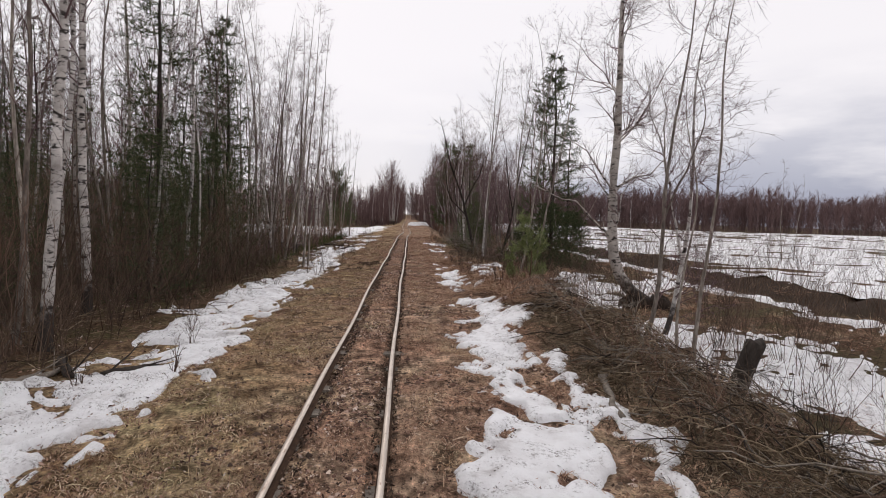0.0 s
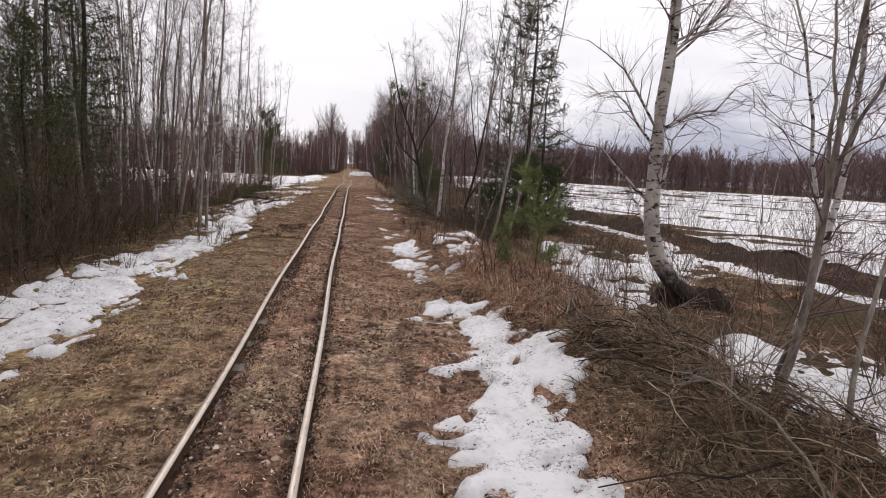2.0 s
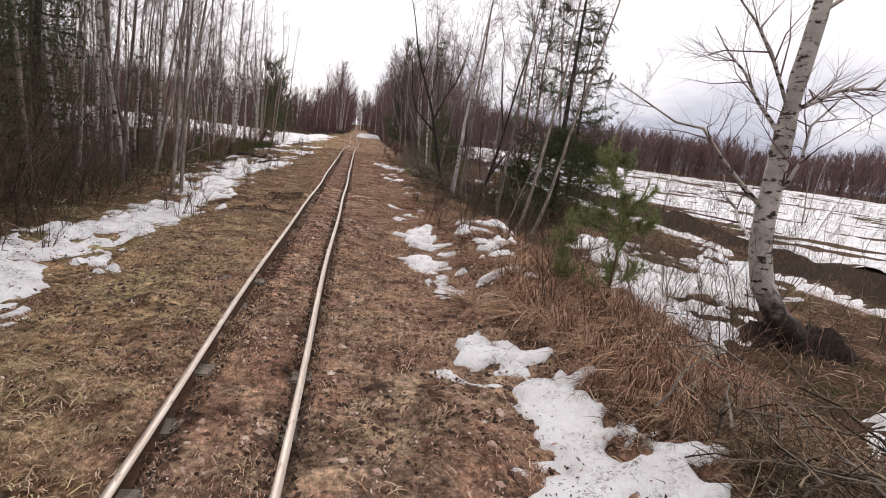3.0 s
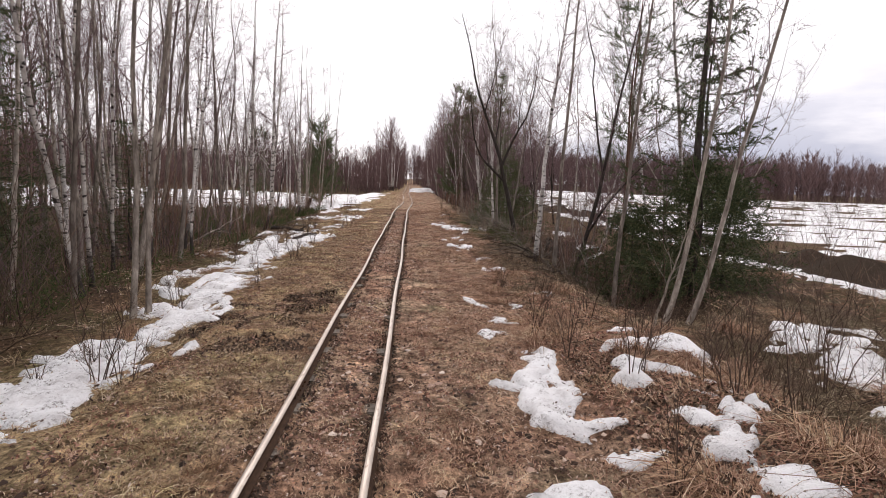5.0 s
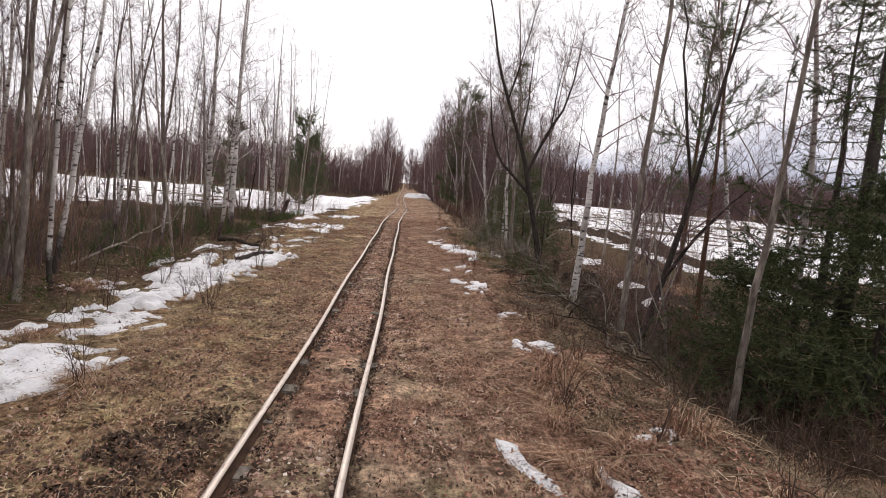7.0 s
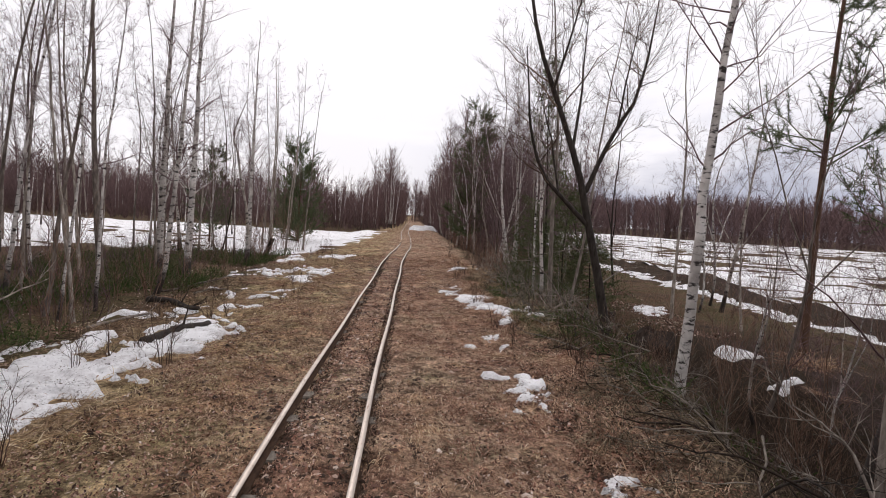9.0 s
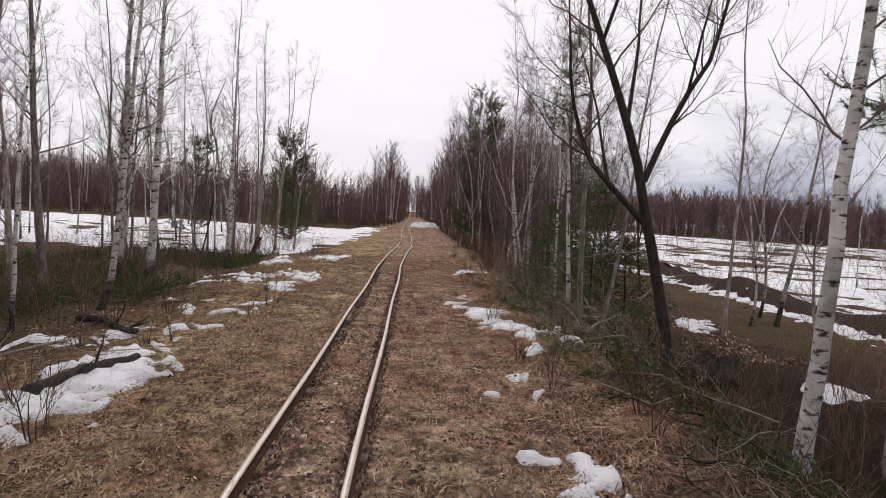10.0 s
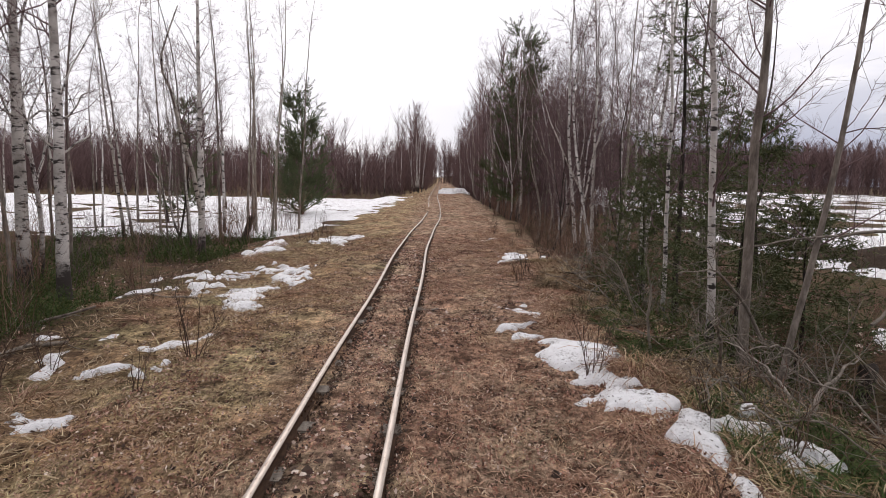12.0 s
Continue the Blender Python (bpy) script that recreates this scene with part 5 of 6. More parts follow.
def blades(n, x0, x1, y0, y1, ln, width, lift, seed, keep=None, comb=0.0, above=0.0, free=None):
    """Bent dead blades, most of them lying flat."""
    g = np.random.default_rng(seed)
    x, y = x0 + (x1 - x0) * g.random(n), y0 + (y1 - y0) * g.random(n)
    if keep is not None:
        k = keep(x, y)
        x, y = x[k], y[k]
    k = no_snow(x, y) | (g.random(len(x)) < 0.05)
    x, y = x[k], y[k]
    n = len(x)
    a = g.random(n) * 6.283 + comb * value_noise(x, y, 1.1, seed)
    if free is not None:
        a = free * g.normal(size=n) + comb * value_noise(x, y, 0.55, seed)
    L = ln * (0.4 + 0.9 * g.random(n))
    el = lift * g.random(n) ** 1.5
    d = np.stack([np.cos(a) * np.cos(el), np.sin(a) * np.cos(el), np.sin(el)], -1)
    p0 = np.stack([x, y, ground_z(x, y) + 0.004 + above], -1)
    p1 = p0 + d * L[:, None] * 0.5 + np.array([0, 0, 0.012]) + 0.0 * d
    p2 = p0 + d * L[:, None] * np.array([1, 1, 0.75])
    p2[:, 2] = np.maximum(p2[:, 2], ground_z(p2[:, 0], p2[:, 1]) + 0.004)
    w = np.stack([-np.sin(a), np.cos(a), 0.5 * g.normal(size=n)], -1) * (width * (0.6 + 0.8 * g.random(n)))[:, None]
    V = np.stack([p0 - w, p0 + w, p1 + w * 0.8, p1 - w * 0.8, p2], 1).reshape(-1, 3)
    b = np.arange(n)[:, None] * 5
    return V, np.concatenate([b, b + 1, b + 2, b + 3], 1), np.concatenate([b + 3, b + 2, b + 4], 1)


def leaves(n, x0, x1, y0, y1, size, seed, keep=None):
    g = np.random.default_rng(seed)
    x, y = x0 + (x1 - x0) * g.random(n), y0 + (y1 - y0) * g.random(n)
    if keep is not None:
        k = keep(x, y)
        x, y = x[k], y[k]
    n = len(x)
    a, s = g.random(n) * 6.283, size * (0.5 + 0.9 * g.random(n))
    u = np.stack([np.cos(a), np.sin(a), 0.5 * g.normal(size=n)], -1) * s[:, None]
    v = np.stack([-np.sin(a), np.cos(a), 0.5 * g.normal(size=n)], -1) * (s * 0.6)[:, None]
    c = np.stack([x, y, ground_z(x, y) + 0.012], -1)
    k = 0.35 + 0.9 * g.random((4, n, 1))
    V = np.stack([c - u * k[0], c - v * k[1] + 0.3 * u * k[2], c + u * k[2], c + v * k[3] - 0.2 * u], 1).reshape(-1, 3)
    return V, np.arange(n * 4).reshape(-1, 4)


def off_rails(x, y):
    xs = x - bend_of_track(y)
    return (np.abs(xs + 0.905) > 0.035) & (np.abs(xs + 0.155) > 0.035)


def grass(chunk, mat, label, name="dead_grass"):
    return thing(name, mesh_from(name, *chunk, smooth=False), mat, label, "grass", kind="stuff")


verge = lambda x, y: off_rails(x, y) & (value_noise(x, y, 0.9, 61) + 0.6 * value_noise(x, y, 0.3, 62) > np.where(np.abs(x - bend_of_track(y) + 0.53) < 0.45, np.where(y < 20, 0.0, 0.2), -0.12))
grass(blades(150000, -2.7, 2.2, 0, 19, 0.042, 0.0026, 0.5, 101, verge, 6.0), STRAW, "short matted dead grass on the track bed")
grass(blades(150000, -2.9, 2.2, 18, 44, 0.048, 0.0028, 0.5, 102, verge, 6.0), STRAW, "short matted dead grass on the track bed")
grass(blades(30000, -2.9, 2.4, 46, 90, 0.16, 0.005, 0.6, 103, verge, 2.0), STRAW, "flattened straw-coloured dead grass on the track bed")
thing("leaf_litter", mesh_from("leaf_litter", *leaves(170000, -2.6, 2.1, 0, 45, 0.014, 104, lambda x, y: off_rails(x, y) & (value_noise(x, y, 0.7, 67) + 0.5 * value_noise(x, y, 0.25, 68) > -0.1)), smooth=False), LITTER, "brown fallen leaves and bark bits", "litter", kind="stuff")
thing("leaf_litter", mesh_from("leaf_litter", *leaves(52000, -2.8, 2.4, 1, 46, 0.014, 116, lambda x, y: off_rails(x, y) & (value_noise(x, y, 0.4, 83) > -0.2)), smooth=False), SODS, "dark crumbs of peat and bark on the track bed", "litter", kind="stuff")
thing("leaf_litter", mesh_from("leaf_litter", *leaves(90000, -2.6, 2.2, 15, 46, 0.015, 117, lambda x, y: off_rails(x, y) & (value_noise(x, y, 1.3, 84) + 0.6 * value_noise(x, y, 0.4, 85) > -0.15)), smooth=False), RUSTLEAF, "rusty red fallen leaves on the track bed", "litter", kind="stuff")
thing("leaf_litter", mesh_from("leaf_litter", *leaves(44000, 1.7, 3.6, 10, 30.5, 0.02, 118, lambda x, y: value_noise(x, y, 0.8, 86) + 0.6 * value_noise(x, y, 0.3, 87) > -0.1), smooth=False), SODS, "dark damp leaves on the ditch bank", "litter", kind="stuff")
thing("leaf_litter", mesh_from("leaf_litter", *leaves(50000, 1.7, 3.6, 14, 40, 0.018, 119, lambda x, y: value_noise(x, y, 1.0, 88) > -0.2), smooth=False), RUSTLEAF, "rusty red fallen leaves on the ditch bank", "litter", kind="stuff")
# dark bits follow both rails to paint the shade of their grooves
beside_rail = lambda x, y: np.minimum(np.abs(x - bend_of_track(y) + 0.83), np.abs(x - bend_of_track(y) + 0.155)) < 0.11
thing("leaf_litter", mesh_from("leaf_litter", *leaves(60000, -1.1, 0.1, 1, 40, 0.018, 114, lambda x, y: beside_rail(x, y) & off_rails(x, y)), smooth=False), SODS, "dark litter painting the shade in the grooves along the rails", "litter", kind="stuff")
thing("leaf_litter", mesh_from("leaf_litter", *leaves(42000, 2.8, 7.5, 32, 43, 0.026, 131, lambda x, y: value_noise(x, y, 0.8, 89) > -0.3), smooth=False), LITTER, "brown fallen leaves under the thicket", "litter", kind="stuff")
thing("leaf_litter", mesh_from("leaf_litter", *leaves(30000, -9, -2.4, 1, 48, 0.024, 105), smooth=False), LITTER, "brown fallen leaves on the forest floor", "litter", kind="stuff")
bank = lambda x, y: (value_noise(x, y, 1.2, 63) > -0.2) & ((x < 2.45 + 0.5 * value_noise(x, y, 1.0, 74)) | (y < 22))
grass(blades(26000, 1.9, 4.4, 2, 10, 0.15, 0.0034, 0.7, 111, None, 5.0), DEADBRUSH, "dark tangled dead grass on the ditch bank")
grass(blades(80000, 1.8, 4.4, 9, 48, 0.15, 0.0030, 0.7, 106, bank, 6.0), STRAW, "tousled long dead grass on the ditch bank")
grass(blades(22000, -4.6, -2.4, 16, 48, 0.22, 0.003, 0.6, 107, bank, 1.6), HAY, "tousled long dead grass at the forest edge")
grass(blades(22000, 4.5, 12, 3, 25, 0.3, 0.0035, 0.8, 108, lambda x, y: value_noise(x, y, 1.5, 64) > 0.0, 3.0), STRAW, "long dead grass behind the ditch")


grass(blades(26000, 3.0, 8.0, 14, 22, 0.2, 0.0032, 0.7, 115, None, 3.0), SEDGE, "grey-brown dead grass between ditch and spoil bank")


# long straw swept flat on the verge beside the snow
swept = lambda x, y: value_noise(x, y, 0.8, 65) + 0.6 * value_noise(x, y, 0.3, 66) > 0.05
grass(blades(11000, 0.3, 2.0, 1, 46, 0.15, 0.003, 0.45, 109, swept, 5.0), STRAW, "long pale straw swept flat on the verge")
grass(blades(9000, -2.9, -1.2, 1, 46, 0.14, 0.003, 0.45, 110, swept, 5.0), HAY, "long pale straw swept flat on the verge")


# matted wisps, each laid one way by the melted snow
wisps = lambda x, y: off_rails(x, y) & (value_noise(x, y, 0.5, 81) + 0.5 * value_noise(x, y, 0.2, 82) > 0.0)
grass(blades(34000, 0.05, 2.3, 1, 22, 0.10, 0.0026, 0.45, 211, wisps, 7.0, 0.006, 0.6), STRAW, "matted wisps of pale dead grass beside the rails")
grass(blades(34000, 0.05, 2.3, 22, 46, 0.10, 0.0028, 0.45, 212, wisps, 7.0, 0.006, 0.6), STRAW, "matted wisps of pale dead grass beside the rails")
grass(blades(30000, -2.9, -1.05, 1, 22, 0.10, 0.0026, 0.45, 213, wisps, 7.0, 0.006, 0.6), HAY, "matted wisps of pale dead grass beside the rails")
grass(blades(34000, -3.6, -1.05, 22, 46, 0.10, 0.0028, 0.45, 214, wisps, 7.0, 0.006, 0.6), HAY, "matted wisps of pale dead grass beside the rails")


def sticks(n, x0, x1, y0, y1, ln, rad, heap, seed, mat, label, name="brush_pile", along=0.0):
    """Loose dead branches lying across one another."""
    g = np.random.default_rng(seed)
    x, y = x0 + (x1 - x0) * g.random(n), y0 + (y1 - y0) * g.random(n)
    a = along + g.normal(size=n) * 1.1
    L = ln * (0.4 + g.random(n))
    s = np.linspace(-0.5, 0.5, 6)
    d = np.stack([np.cos(a), np.sin(a), 0.16 * g.normal(size=n)], -1)
    P = np.stack([x, y, 0 * x], -1)[:, None] + s[None, :, None] * (L[:, None] * d)[:, None]
    P = P + np.cumsum(g.normal(size=P.shape), 1) * 0.05 * L[:, None, None]
    lift = heap * g.random(n)
    P[:, :, 2] += ground_z(P[:, :, 0], P[:, :, 1]) + lift[:, None] + 0.01
    P[:, :, 2] = np.maximum(P[:, :, 2], ground_z(P[:, :, 0], P[:, :, 1]) + 0.004)
    R = (rad * (0.4 + g.random(n)))[:, None] * (1 - 0.6 * (s[None] + 0.5))
    B, BR = spawn(P, R, n * 4, 0.2, 1.0, ln * 0.35, 48, 0.15, 4, 0.6, 0.002, 0.3, 0.2, g)
    V, Q, T = join([tube_batch(P, R, 4), tube_batch(B, BR, 3)])
    return thing(name, mesh_from(name, V, Q), mat, label, "dead branches", kind="stuff")


sticks(860, 2.2, 3.75, 2.0, 9.4, 0.55, 0.0055, 0.3, 120, DEADBRUSH, "heap of dead branches and twigs on the ditch bank", along=2.2)
sticks(420, 2.5, 4.9, 21.0, 39, 0.6, 0.006, 0.2, 121, DEADBRUSH, "tangle of fallen branches in the ditch", along=2.4)
sticks(150, 1.7, 3.2, 17.0, 26.0, 0.6, 0.005, 0.08, 123, SEDGE, "thin dead sticks strewn on the bank", along=2.4)
sticks(120, 2.2, 3.7, 2.2, 10.5, 0.8, 0.009, 0.36, 124, OLDWOOD, "weathered grey sticks lying on the brush heap", along=2.0)
sticks(60, 2.2, 3.7, 2.2, 10.5, 0.7, 0.010, 0.3, 125, PEAT, "dark sticks lying in the brush heap", along=2.6)
sticks(190, 2.3, 5.0, 22.0, 38.0, 0.9, 0.009, 0.34, 126, OLDWOOD, "weathered grey sticks lying in the ditch", along=2.4)
sticks(80, 2.3, 4.6, 22.0, 29.5, 0.8, 0.011, 0.28, 127, PEAT, "dark sticks lying in the ditch", along=2.0)
sticks(220, -6, -3.6, 4, 34, 1.0, 0.007, 0.14, 122, DEADBRUSH, "fallen twigs at the forest edge")


def log(x0, y0, x1, y1, r, mat, label, lift=0.0, seed=1):
    """A fallen trunk resting on the ground, with stubs."""
    g = np.random.default_rng(seed)
    n, s = 12, np.linspace(0, 1, 12)
    x, y = x0 + (x1 - x0) * s + 0.04 * np.cumsum(g.normal(size=n)) * r * 8, y0 + (y1 - y0) * s
    P = np.stack([x, y, ground_z(x, y) + r * 0.7 + lift * s], -1)[None]
    R = (r * (1 - 0.45 * s) * (1 + 0.08 * g.normal(size=n)))[None]
    R[0, 0] = R[0, -1] = 0.002
    P[0, 0], P[0, -1] = P[0, 1], P[0, -2]
    root = tagged(new("fallen_log"), label, "log", "fallen logs")
    part("stem", mesh_from("stem", *tube_batch(P, R, 9)), mat, root)
    B, BR = spawn(P, R, 5, 0.15, 0.9, 0.5, 55, 0.1, 4, 0.35, 0.006, 0.3, 0.2, g)
    for q in range(len(B)):
        part("branch_stub", mesh_from("branch_stub", *tube_batch(B[q:q + 1], BR[q:q + 1], 5)), mat, root)
    return root


def strewn(points, size, above, seed):
    """Leaf bits lying at given places."""
    g = np.random.default_rng(seed)
    n = len(points)
    a, s = g.random(n) * 6.283, size * (0.5 + g.random(n))
    c = points + np.stack([0.03 * g.normal(size=n), 0.03 * g.normal(size=n), above + 0 * a], -1)
    u = np.stack([np.cos(a), np.sin(a), 0.35 * g.normal(size=n)], -1) * s[:, None]
    v = np.stack([-np.sin(a), np.cos(a), 0.35 * g.normal(size=n)], -1) * (s * 0.5)[:, None]
    k = 0.35 + 0.9 * g.random((4, n, 1))
    return np.stack([c - u * k[0], c - v * k[1] + 0.3 * u * k[2], c + u * k[2], c + v * k[3] - 0.2 * u], 1).reshape(-1, 3), np.arange(n * 4).reshape(-1, 4)


g = np.random.default_rng(170)
cover = np.concatenate([v[v[:, 1] < 60] for v in on_snow])
depth = cover[:, 2] - ground_z(cover[:, 0], cover[:, 1])
drift = value_noise(cover[:, 0], cover[:, 1], 0.6, 44) + 0.5 * value_noise(cover[:, 0], cover[:, 1], 0.2, 45)
inner = cover[(depth > 0.03) & (drift > -0.3) & (g.random(len(cover)) < 0.12)]
rim = cover[(depth > -0.01) & (depth < 0.03) & (g.random(len(cover)) < 0.6)]
clump = cover[(depth > 0.005) & (drift > np.where(cover[:, 0] < -3.25, -0.05, np.where(cover[:, 0] < 0, 0.36, np.where((cover[:, 0] > 1.4) & (cover[:, 0] < 2.4), 0.1, 0.5)))) & (g.random(len(cover)) < 0.7)]
thing("leaf_litter", mesh_from("leaf_litter", *strewn(inner[::2], 0.011, 0.005, 171), smooth=False), LITTER, "dark leaves and bark crumbs lying on the snow", "litter", kind="stuff")
thing("leaf_litter", mesh_from("leaf_litter", *strewn(rim, 0.024, 0.01, 172), smooth=False), LITTER, "brown leaves along the thawing snow edge", "litter", kind="stuff")
thing("leaf_litter", mesh_from("leaf_litter", *strewn(clump, 0.012, 0.008, 173), smooth=False), SODS, "dark clods of turf lying on the snow", "litter", kind="stuff")
thing("leaf_litter", mesh_from("leaf_litter", *leaves(9000, -2.6, -1.1, 17.2, 20.6, 0.028, 174, lambda x, y: value_noise(x, y, 0.6, 72) + 0.9 * value_noise(x, y, 0.22, 73) > 0.1), smooth=False), SODS, "dark muddy leaves on the track bed", "litter", kind="stuff")

log(2.36, 5.6, 2.1, 4.1, 0.05, OLDWOOD, "pale barkless branch beside the snow strip", 0.02, 137)
log(-4.3, 6.4, -3.6, 5.6, 0.07, DARK, "dark rotten log in the broken snow", 0, 138)
log(-3.45, 5.6, -2.95, 6.3, 0.05, DARK, "dark rotten log in the broken snow", 0, 139)
log(-4.4, 5.2, -3.9, 6.1, 0.05, OLDWOOD, "weathered short log in the broken snow", 0, 140)
log(-5.3, 32.25, -3.7, 31.07, 0.07, DARK, "dark fallen log at the forest edge", 0.03, 131)
log(-3.6, 28.45, -2.9, 29.98, 0.09, DARK, "short dark log lying in the snow", 0, 132)
log(-4.9, 29.43, -4.2, 30.63, 0.03, GREY, "thin fallen branch in the snow", 0.1, 133)
log(-5.0, 33.84, -4.1, 34.16, 0.04, OLDWOOD, "pale barkless stick in the grass", 0, 134)

log(-5.4, 37.02, -3.4, 36.07, 0.02, GREY, "thin grey branch fallen across snow bits", 0.05, 135)
log(-6.4, 34.91, -4.6, 35.54, 0.03, GREY, "thin grey fallen stem at the forest edge", 0.1, 136)


def clods(n, x0, x1, y0, y1, size, seed, mat, label, keep):
    """Crumbs of peat and turf, each a small uneven lump."""
    g = np.random.default_rng(seed)
    x, y = x0 + (x1 - x0) * g.random(n), y0 + (y1 - y0) * g.random(n)
    k = keep(x, y) & off_rails(x, y) & no_snow(x, y)
    x, y = x[k], y[k]
    n = len(x)
    c = size * (0.35 + 1.3 * g.random(n) ** 2.5)
    spin = g.random(n) * 6.283
    ring = spin[:, None] + np.arange(5)[None] * 1.2566
    w = c[:, None] * (0.6 + 0.7 * g.random((n, 5)))
    z = ground_z(x, y)
    low = np.stack([x[:, None] + w * np.cos(ring), y[:, None] + w * np.sin(ring), (z - 0.004)[:, None] + 0.25 * c[:, None] * g.random((n, 5))], -1)
    top = np.stack([x + 0.3 * c * g.normal(size=n), y + 0.3 * c * g.normal(size=n), z + c * (0.35 + 0.45 * g.random(n))], -1)
    V = np.concatenate([low, top[:, None]], 1).reshape(-1, 3)
    T = (np.arange(n) * 6)[:, None, None] + np.array([[0, 1, 5], [1, 2, 5], [2, 3, 5], [3, 4, 5], [4, 0, 5]])[None]
    return thing("peat_clods", mesh_from("peat_clods", V, None, T.reshape(-1, 3), smooth=False), mat, label, "clods", kind="stuff")


crumbly = lambda x, y: value_noise(x, y, 1.1, 141) + 0.8 * value_noise(x, y, 0.35, 142) > 0.15
clods(19000, -2.6, 2.1, 1, 42, 0.026, 151, SODS, "dark crumbs of peat strewn over the track bed", crumbly)
clods(16000, -0.95, -0.1, 1, 42, 0.02, 152, LITTER, "gravel and bark crumbs between the rails", lambda x, y: value_noise(x, y, 0.6, 143) > -0.25)
clods(9000, 0.0, 2.0, 1, 42, 0.03, 153, LITTER, "brown clods of turf beside the rails", crumbly)


def stump(x, y, h, r, label, lean, seed):
    g = np.random.default_rng(seed)
    s = np.array([0, 0.06, 0.2, 0.45, 0.7, 0.92, 1.0, 1.0])
    k = 14
    a = np.arange(k) * 6.283 / k
    wob = 1 + 0.10 * g.normal(size=k)
    rings = []
    for i, u in enumerate(s):
        rr = r * (1 + 0.7 * math.exp(-u * 9)) * wob * (0.05 if i == len(s) - 1 else 1)
        top = 0.10 * np.sin(a * 2 + 1) * r * 4 * (u > 0.9)
        rings.append(np.stack([lean * h * u + rr * np.cos(a), rr * np.sin(a), h * u - 0.08 + top * (i < len(s) - 1)], -1))
    V = np.concatenate(rings)
    b, i = np.arange(len(s) - 1)[:, None] * k, np.arange(k)
    Q = np.stack([b + i, b + (i + 1) % k, b + k + (i + 1) % k, b + k + i], -1).reshape(-1, 4)
    ob = thing("tree_stump", mesh_from("tree_stump", V, Q), DARK, label, "stump")
    return put(ob, x, y, 0)


stump(4.1, 5.78, 0.8, 0.11, "dark broken tree stump leaning in the ditch", 0.35, 141)
stump(-6.6, 46.45, 0.9, 0.1, "dark leaning stump at the clearing", 0.4, 143)
stump(5.3, 33.95, 0.5, 0.1, "grey rotten stump behind the ditch", 0.05, 142)


# low green shrubs on the forest floor
def moss_patch(n, x0, x1, y0, y1, seed):
    g = np.random.default_rng(seed)
    x, y = x0 + (x1 - x0) * g.random(n), y0 + (y1 - y0) * g.random(n)
    k = value_noise(x, y, 2.0, seed) > -0.15
    x, y = x[k], y[k]
    n = len(x)
    p = np.stack([x, y, ground_z(x, y)], -1)
    tip = p + np.stack([0.12 * g.normal(size=n), 0.12 * g.normal(size=n), 0.12 + 0.3 * g.random(n)], -1)
    P = p[:, None] + np.linspace(0, 1, 4)[None, :, None] * (tip - p)[:, None]
    V, Q, T = join([needles(P, n * 9, 0.07, 0.008, g, 1.0)])
    return thing("green_undergrowth", mesh_from("green_undergrowth", V, Q, T), MOSS, "low dark green undergrowth on the forest floor", "undergrowth", kind="stuff")


moss_patch(20000, -12.0, -5.2, 29.5, 46, 151)
moss_patch(5000, -10, -4.8, 17, 29, 152)
moss_patch(2400, 2.8, 4.8, 26, 38, 153)


def hummock(x, y, rx, ry, h, label, seed):
    """A lump of bare roots and peat."""
    g = np.random.default_rng(seed)
    a, k = np.arange(28) * 6.283 / 28, np.linspace(0, 1, 10)
    rings = []
    for u in k:
        r = np.cos(u * math.pi / 2) + 0.02
        wob = 1 + 0.22 * value_noise(np.cos(a) * 2 + x, np.sin(a) * 2 + u * 2 + y, 0.7, seed) + 0.05 * g.normal(size=28)
        rings.append(np.stack([rx * r * wob * np.cos(a), ry * r * wob * np.sin(a), -0.15 + (h + 0.15) * np.sin(u * math.pi / 2) * wob], -1))
    V = np.concatenate(rings)
    b, i = np.arange(9)[:, None] * 28, np.arange(28)
    Q = np.stack([b + i, b + (i + 1) % 28, b + 28 + (i + 1) % 28, b + 28 + i], -1).reshape(-1, 4)
    ob = thing("root_hummock", mesh_from("root_hummock", V, Q), PEAT, label, "hummock")
    return put(ob, x, y)


hummock(6.3, 12.54, 0.42, 0.36, 0.26, "dark hummock of peat and roots at a birch's foot", 181)
hummock(5.75, 12.9, 0.32, 0.26, 0.2, "dark hummock of peat beside the birch", 182)
hummock(4.6, 29.87, 0.7, 0.5, 0.35, "dark hummock of roots in the ditch", 183)
hummock(5.6, 32.04, 0.6, 0.6, 0.3, "dark hummock of roots behind the ditch", 184)


